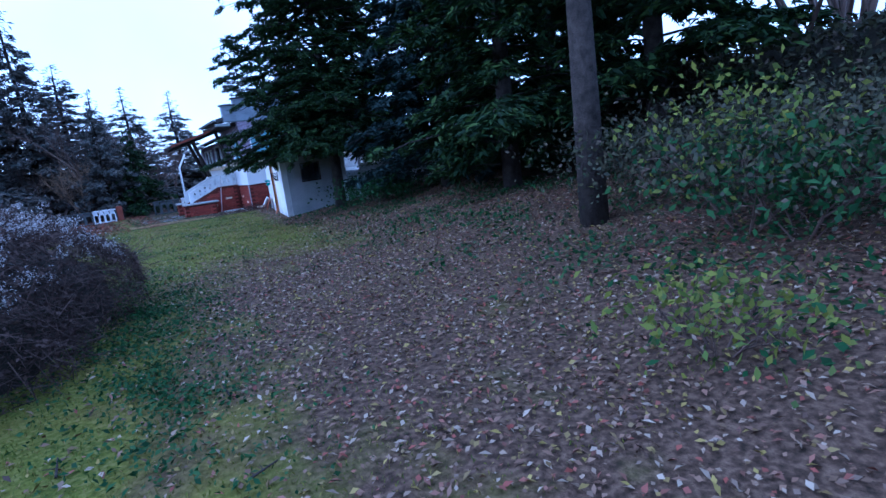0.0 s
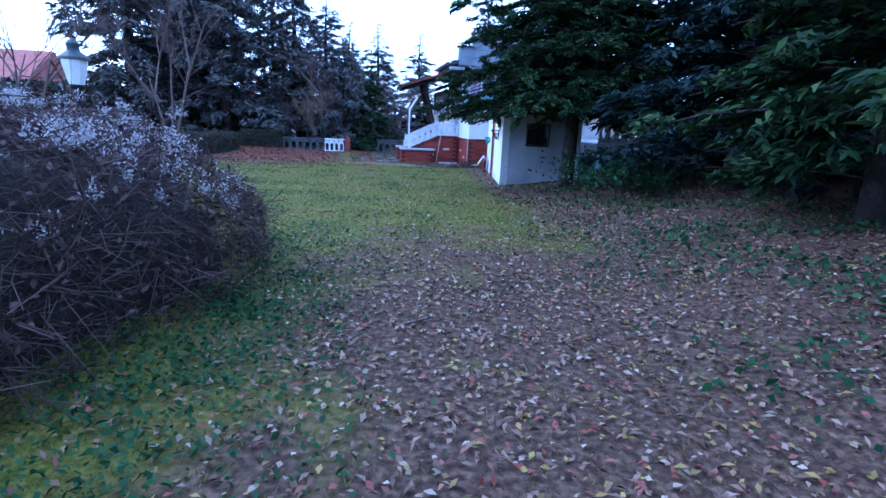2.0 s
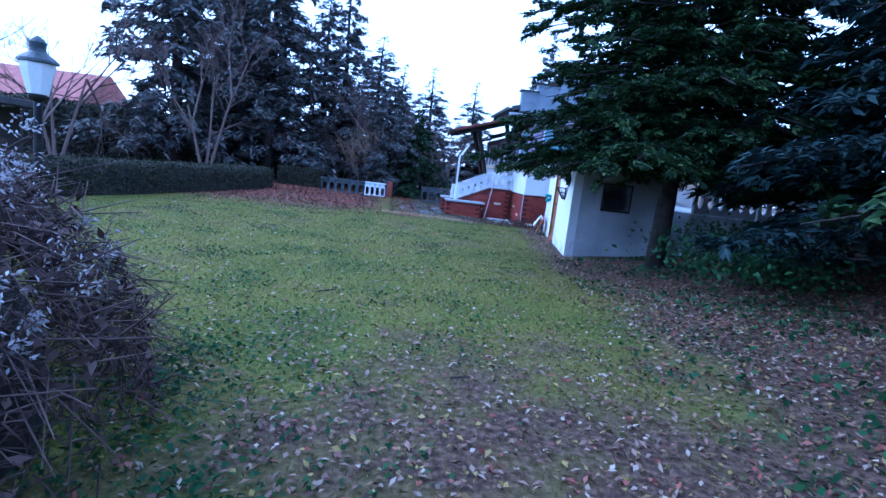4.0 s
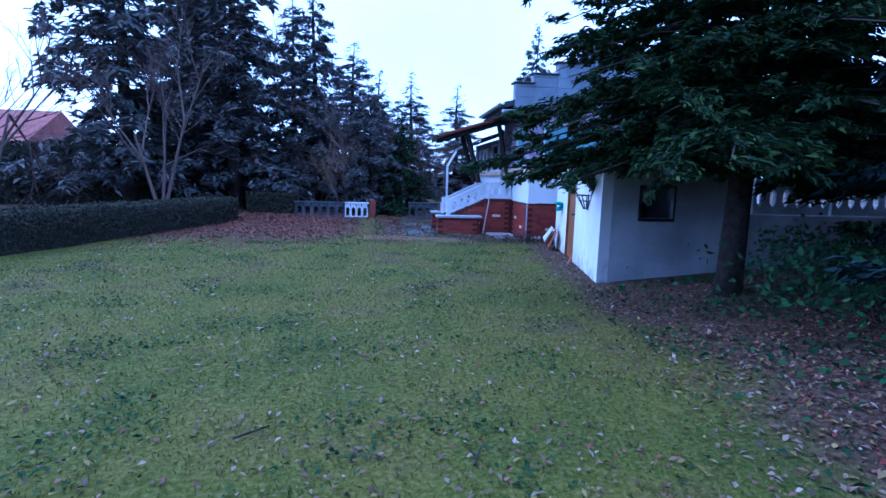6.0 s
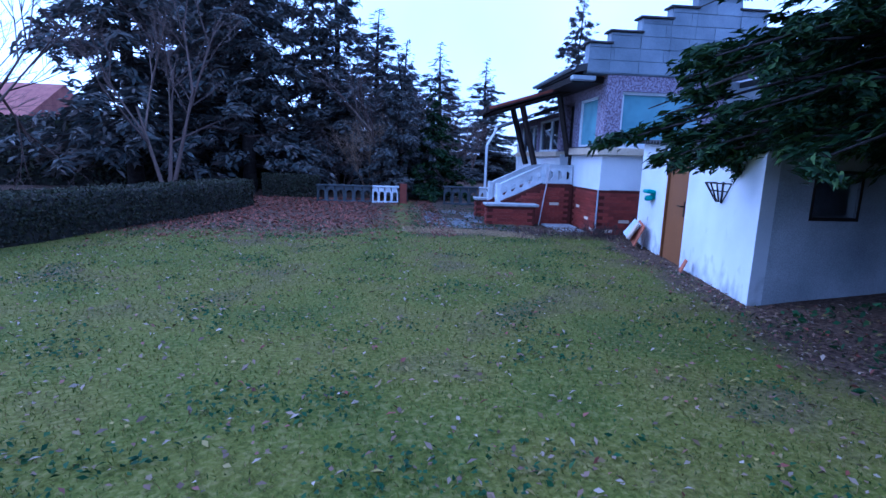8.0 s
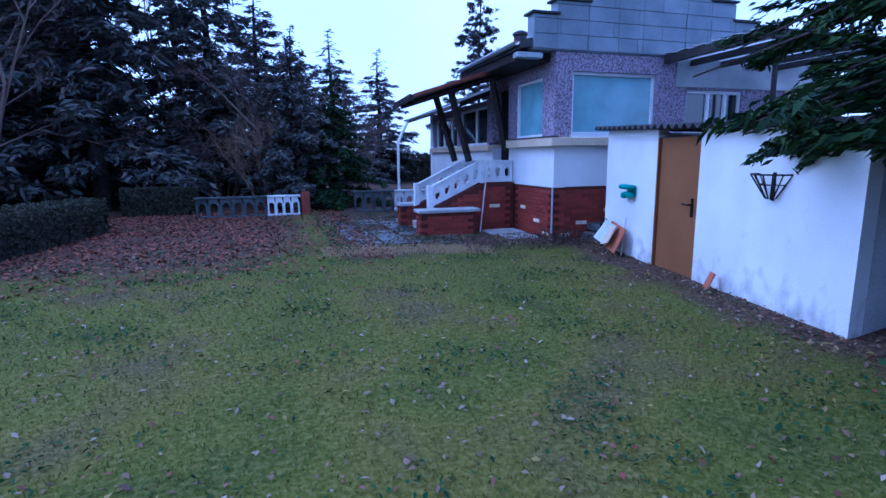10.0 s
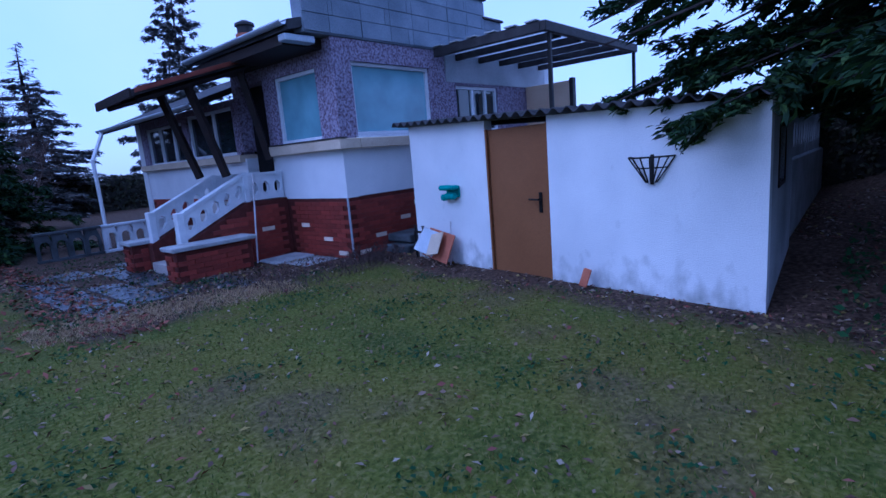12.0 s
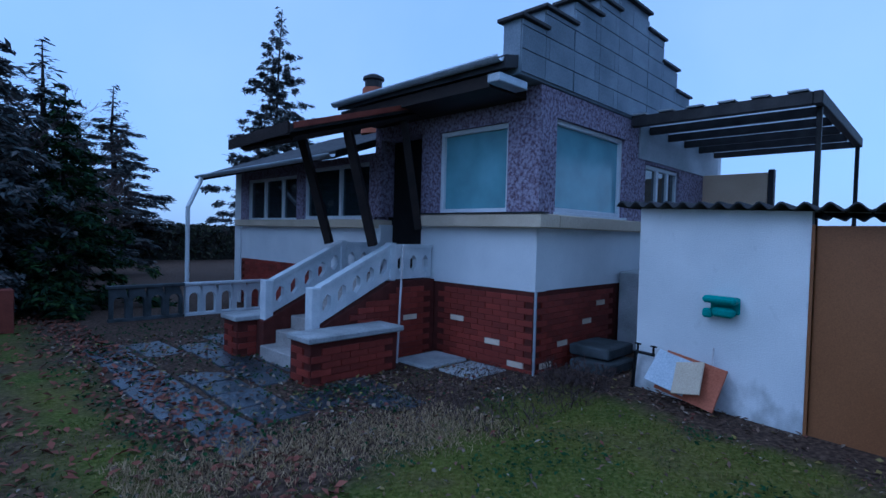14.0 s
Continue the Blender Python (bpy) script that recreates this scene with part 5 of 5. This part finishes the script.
leafy_shrub((6.2, 1.9), 1.3, 0.9, 1100, M_IVY, "green bramble shrub on the bank", 65, 0.045)
leafy_shrub((8.2, 1.0), 1.4, 1.3, 7000, M_HEDGE, "dark bramble thicket on the bank", 68, 0.032)
leafy_shrub((7.6, 12.2), 0.9, 1.0, 1300, M_IVY, "low green shrub under the conifers", 66, 0.045)
leafy_shrub((8.6, 13.6), 0.9, 0.9, 1100, M_IVY, "low green shrub under the conifers", 67, 0.045)

srng = random.Random(9)
for k in range(14):
    x, y = srng.uniform(0.8, 5.2), srng.uniform(2.5, 13.0)
    ang, ln = srng.uniform(0, math.pi), srng.uniform(0.08, 0.24)
    z = ground_z(x, y) + 0.02
    bm = tube((x, y, z), (x + ln * math.cos(ang), y + ln * math.sin(ang), z + 0.01), 0.008, 0.005, 6)
    add_tube(bm, (x + ln * 0.5 * math.cos(ang), y + ln * 0.5 * math.sin(ang), z), (x + ln * 0.6 * math.cos(ang + 0.5), y + ln * 0.6 * math.sin(ang + 0.5), z + 0.015), 0.004, 0.002, 5)
    tagged(part("fallen_stick", bm, M_BARK), "short dry stick lying on the lawn", "stick", "fallen sticks")
for k, (x, y) in enumerate(((6.55, 21.2), (6.85, 21.05), (6.35, 20.95))):
    bare_tree((x, y), 0.6, 0.9, M_VINE, "dead brown weed clump between shed and house", 80 + k, 4, 7, 0.005, "weed_clump", "weeds", 0.8, "dead weed clumps")
arch_twig = tagged(sticks("overhanging_twig", np.array([[-0.6, 7.2, 1.15], [0.0, 7.35, 1.3], [0.35, 7.4, 1.27], [0.35, 7.4, 1.27], [0.0, 7.35, 1.3]]), np.array([[0.0, 7.35, 1.3], [0.35, 7.4, 1.27], [0.62, 7.5, 1.1], [0.5, 7.3, 1.12], [0.1, 7.4, 1.0]]), 0.006, M_VINE), "dry clematis shoot arching out of the mound", "twig")
arch_twig.location = (0.85, 0.5, -0.05)

# ---- bricks of plinth, flanks and piers ----
def brick_mesh(name, size, material):
    bm = box((0, 0, 0), size)
    me = bpy.data.meshes.new(name)
    bm.to_mesh(me)
    bm.free()
    me.materials.append(material)
    return me


BL, BH, ROW, COL = 0.243, 0.070, 0.076, 0.25
RED_W, PALE_W = brick_mesh("brick", (0.024, BL, BH), M_BRICK), brick_mesh("brick", (0.027, BL, BH), M_PALE_BRICK)
RED_S, PALE_S = brick_mesh("brick", (BL, 0.024, BH), M_BRICK), brick_mesh("brick", (BL, 0.027, BH), M_PALE_BRICK)
brng = random.Random(3)


def lay(parent, axis, face, u0, u1, z0, z1, keep=None, salt=0):
    """Courses of bricks proud of a mortar face; now and then a pale one."""
    r = 0
    z = z0
    while z + BH <= z1:
        u = u0 + (COL / 2 if r % 2 else 0)
        k = 0
        while u + BL <= u1 + 0.01:
            if keep is None or keep(u, z):
                pale = (r * 5 + k * 3 + salt) % 7 == 0 and r % 3 == 1
                o = new("brick", (PALE_W if pale else RED_W) if axis == "w" else (PALE_S if pale else RED_S))
                o.parent = parent
                o.location = (face - 0.02, u, z) if axis == "w" else (u, face - 0.02, z)
            u += COL
            k += 1
        z += ROW
        r += 1


lay(plinth_w, "w", HX + 0.03, HY + 0.04, 23.45, 0.12, 1.17, salt=2)
lay(plinth_w, "s", HY + 0.03, HX + 0.04, 8.8, 0.12, 1.17, salt=9)
bricks_far = []
for r in range(14):
    for k in range(20):
        y, z = 24.85 + COL * k + (0.12 if r % 2 else 0), 0.12 + ROW * r
        if y + BL < YN:
            bricks_far.append((y, z))
bm = bmesh.new()
for y, z in bricks_far:
    q = [bm.verts.new((HX + 0.01 + dx, y + dy, z + dz)) for dx in (0, 0.02) for dy in (0, BL) for dz in (0, BH)]
    for f in ((0, 1, 3, 2), (0, 4, 5, 1), (2, 3, 7, 6), (0, 2, 6, 4), (1, 5, 7, 3)):
        bm.faces.new([q[i] for i in f])
tagged(part("bricks", bm, M_BRICK_STUFF, plinth_w), kind="stuff")
flank = next(o for o in stairs.children if o.name.startswith("flank"))
lay(flank, "s", 23.48, 5.3, 6.74, 0.12, 1.17, keep=lambda u, z: z + BH < 0.60 + (u - 4.75) * 0.456, salt=5)
for o in [o for o in scene.objects if o.name.startswith("pier_body")]:
    y0 = min(v.co.y for v in o.data.vertices)
    y1 = max(v.co.y for v in o.data.vertices)
    x1 = max(v.co.x for v in o.data.vertices)
    lay(o, "s", y0, 4.51, x1, 0.1, 0.62, salt=4)
    lay(o, "w", 4.5, y0 + 0.01, y1, 0.1, 0.62, salt=11)
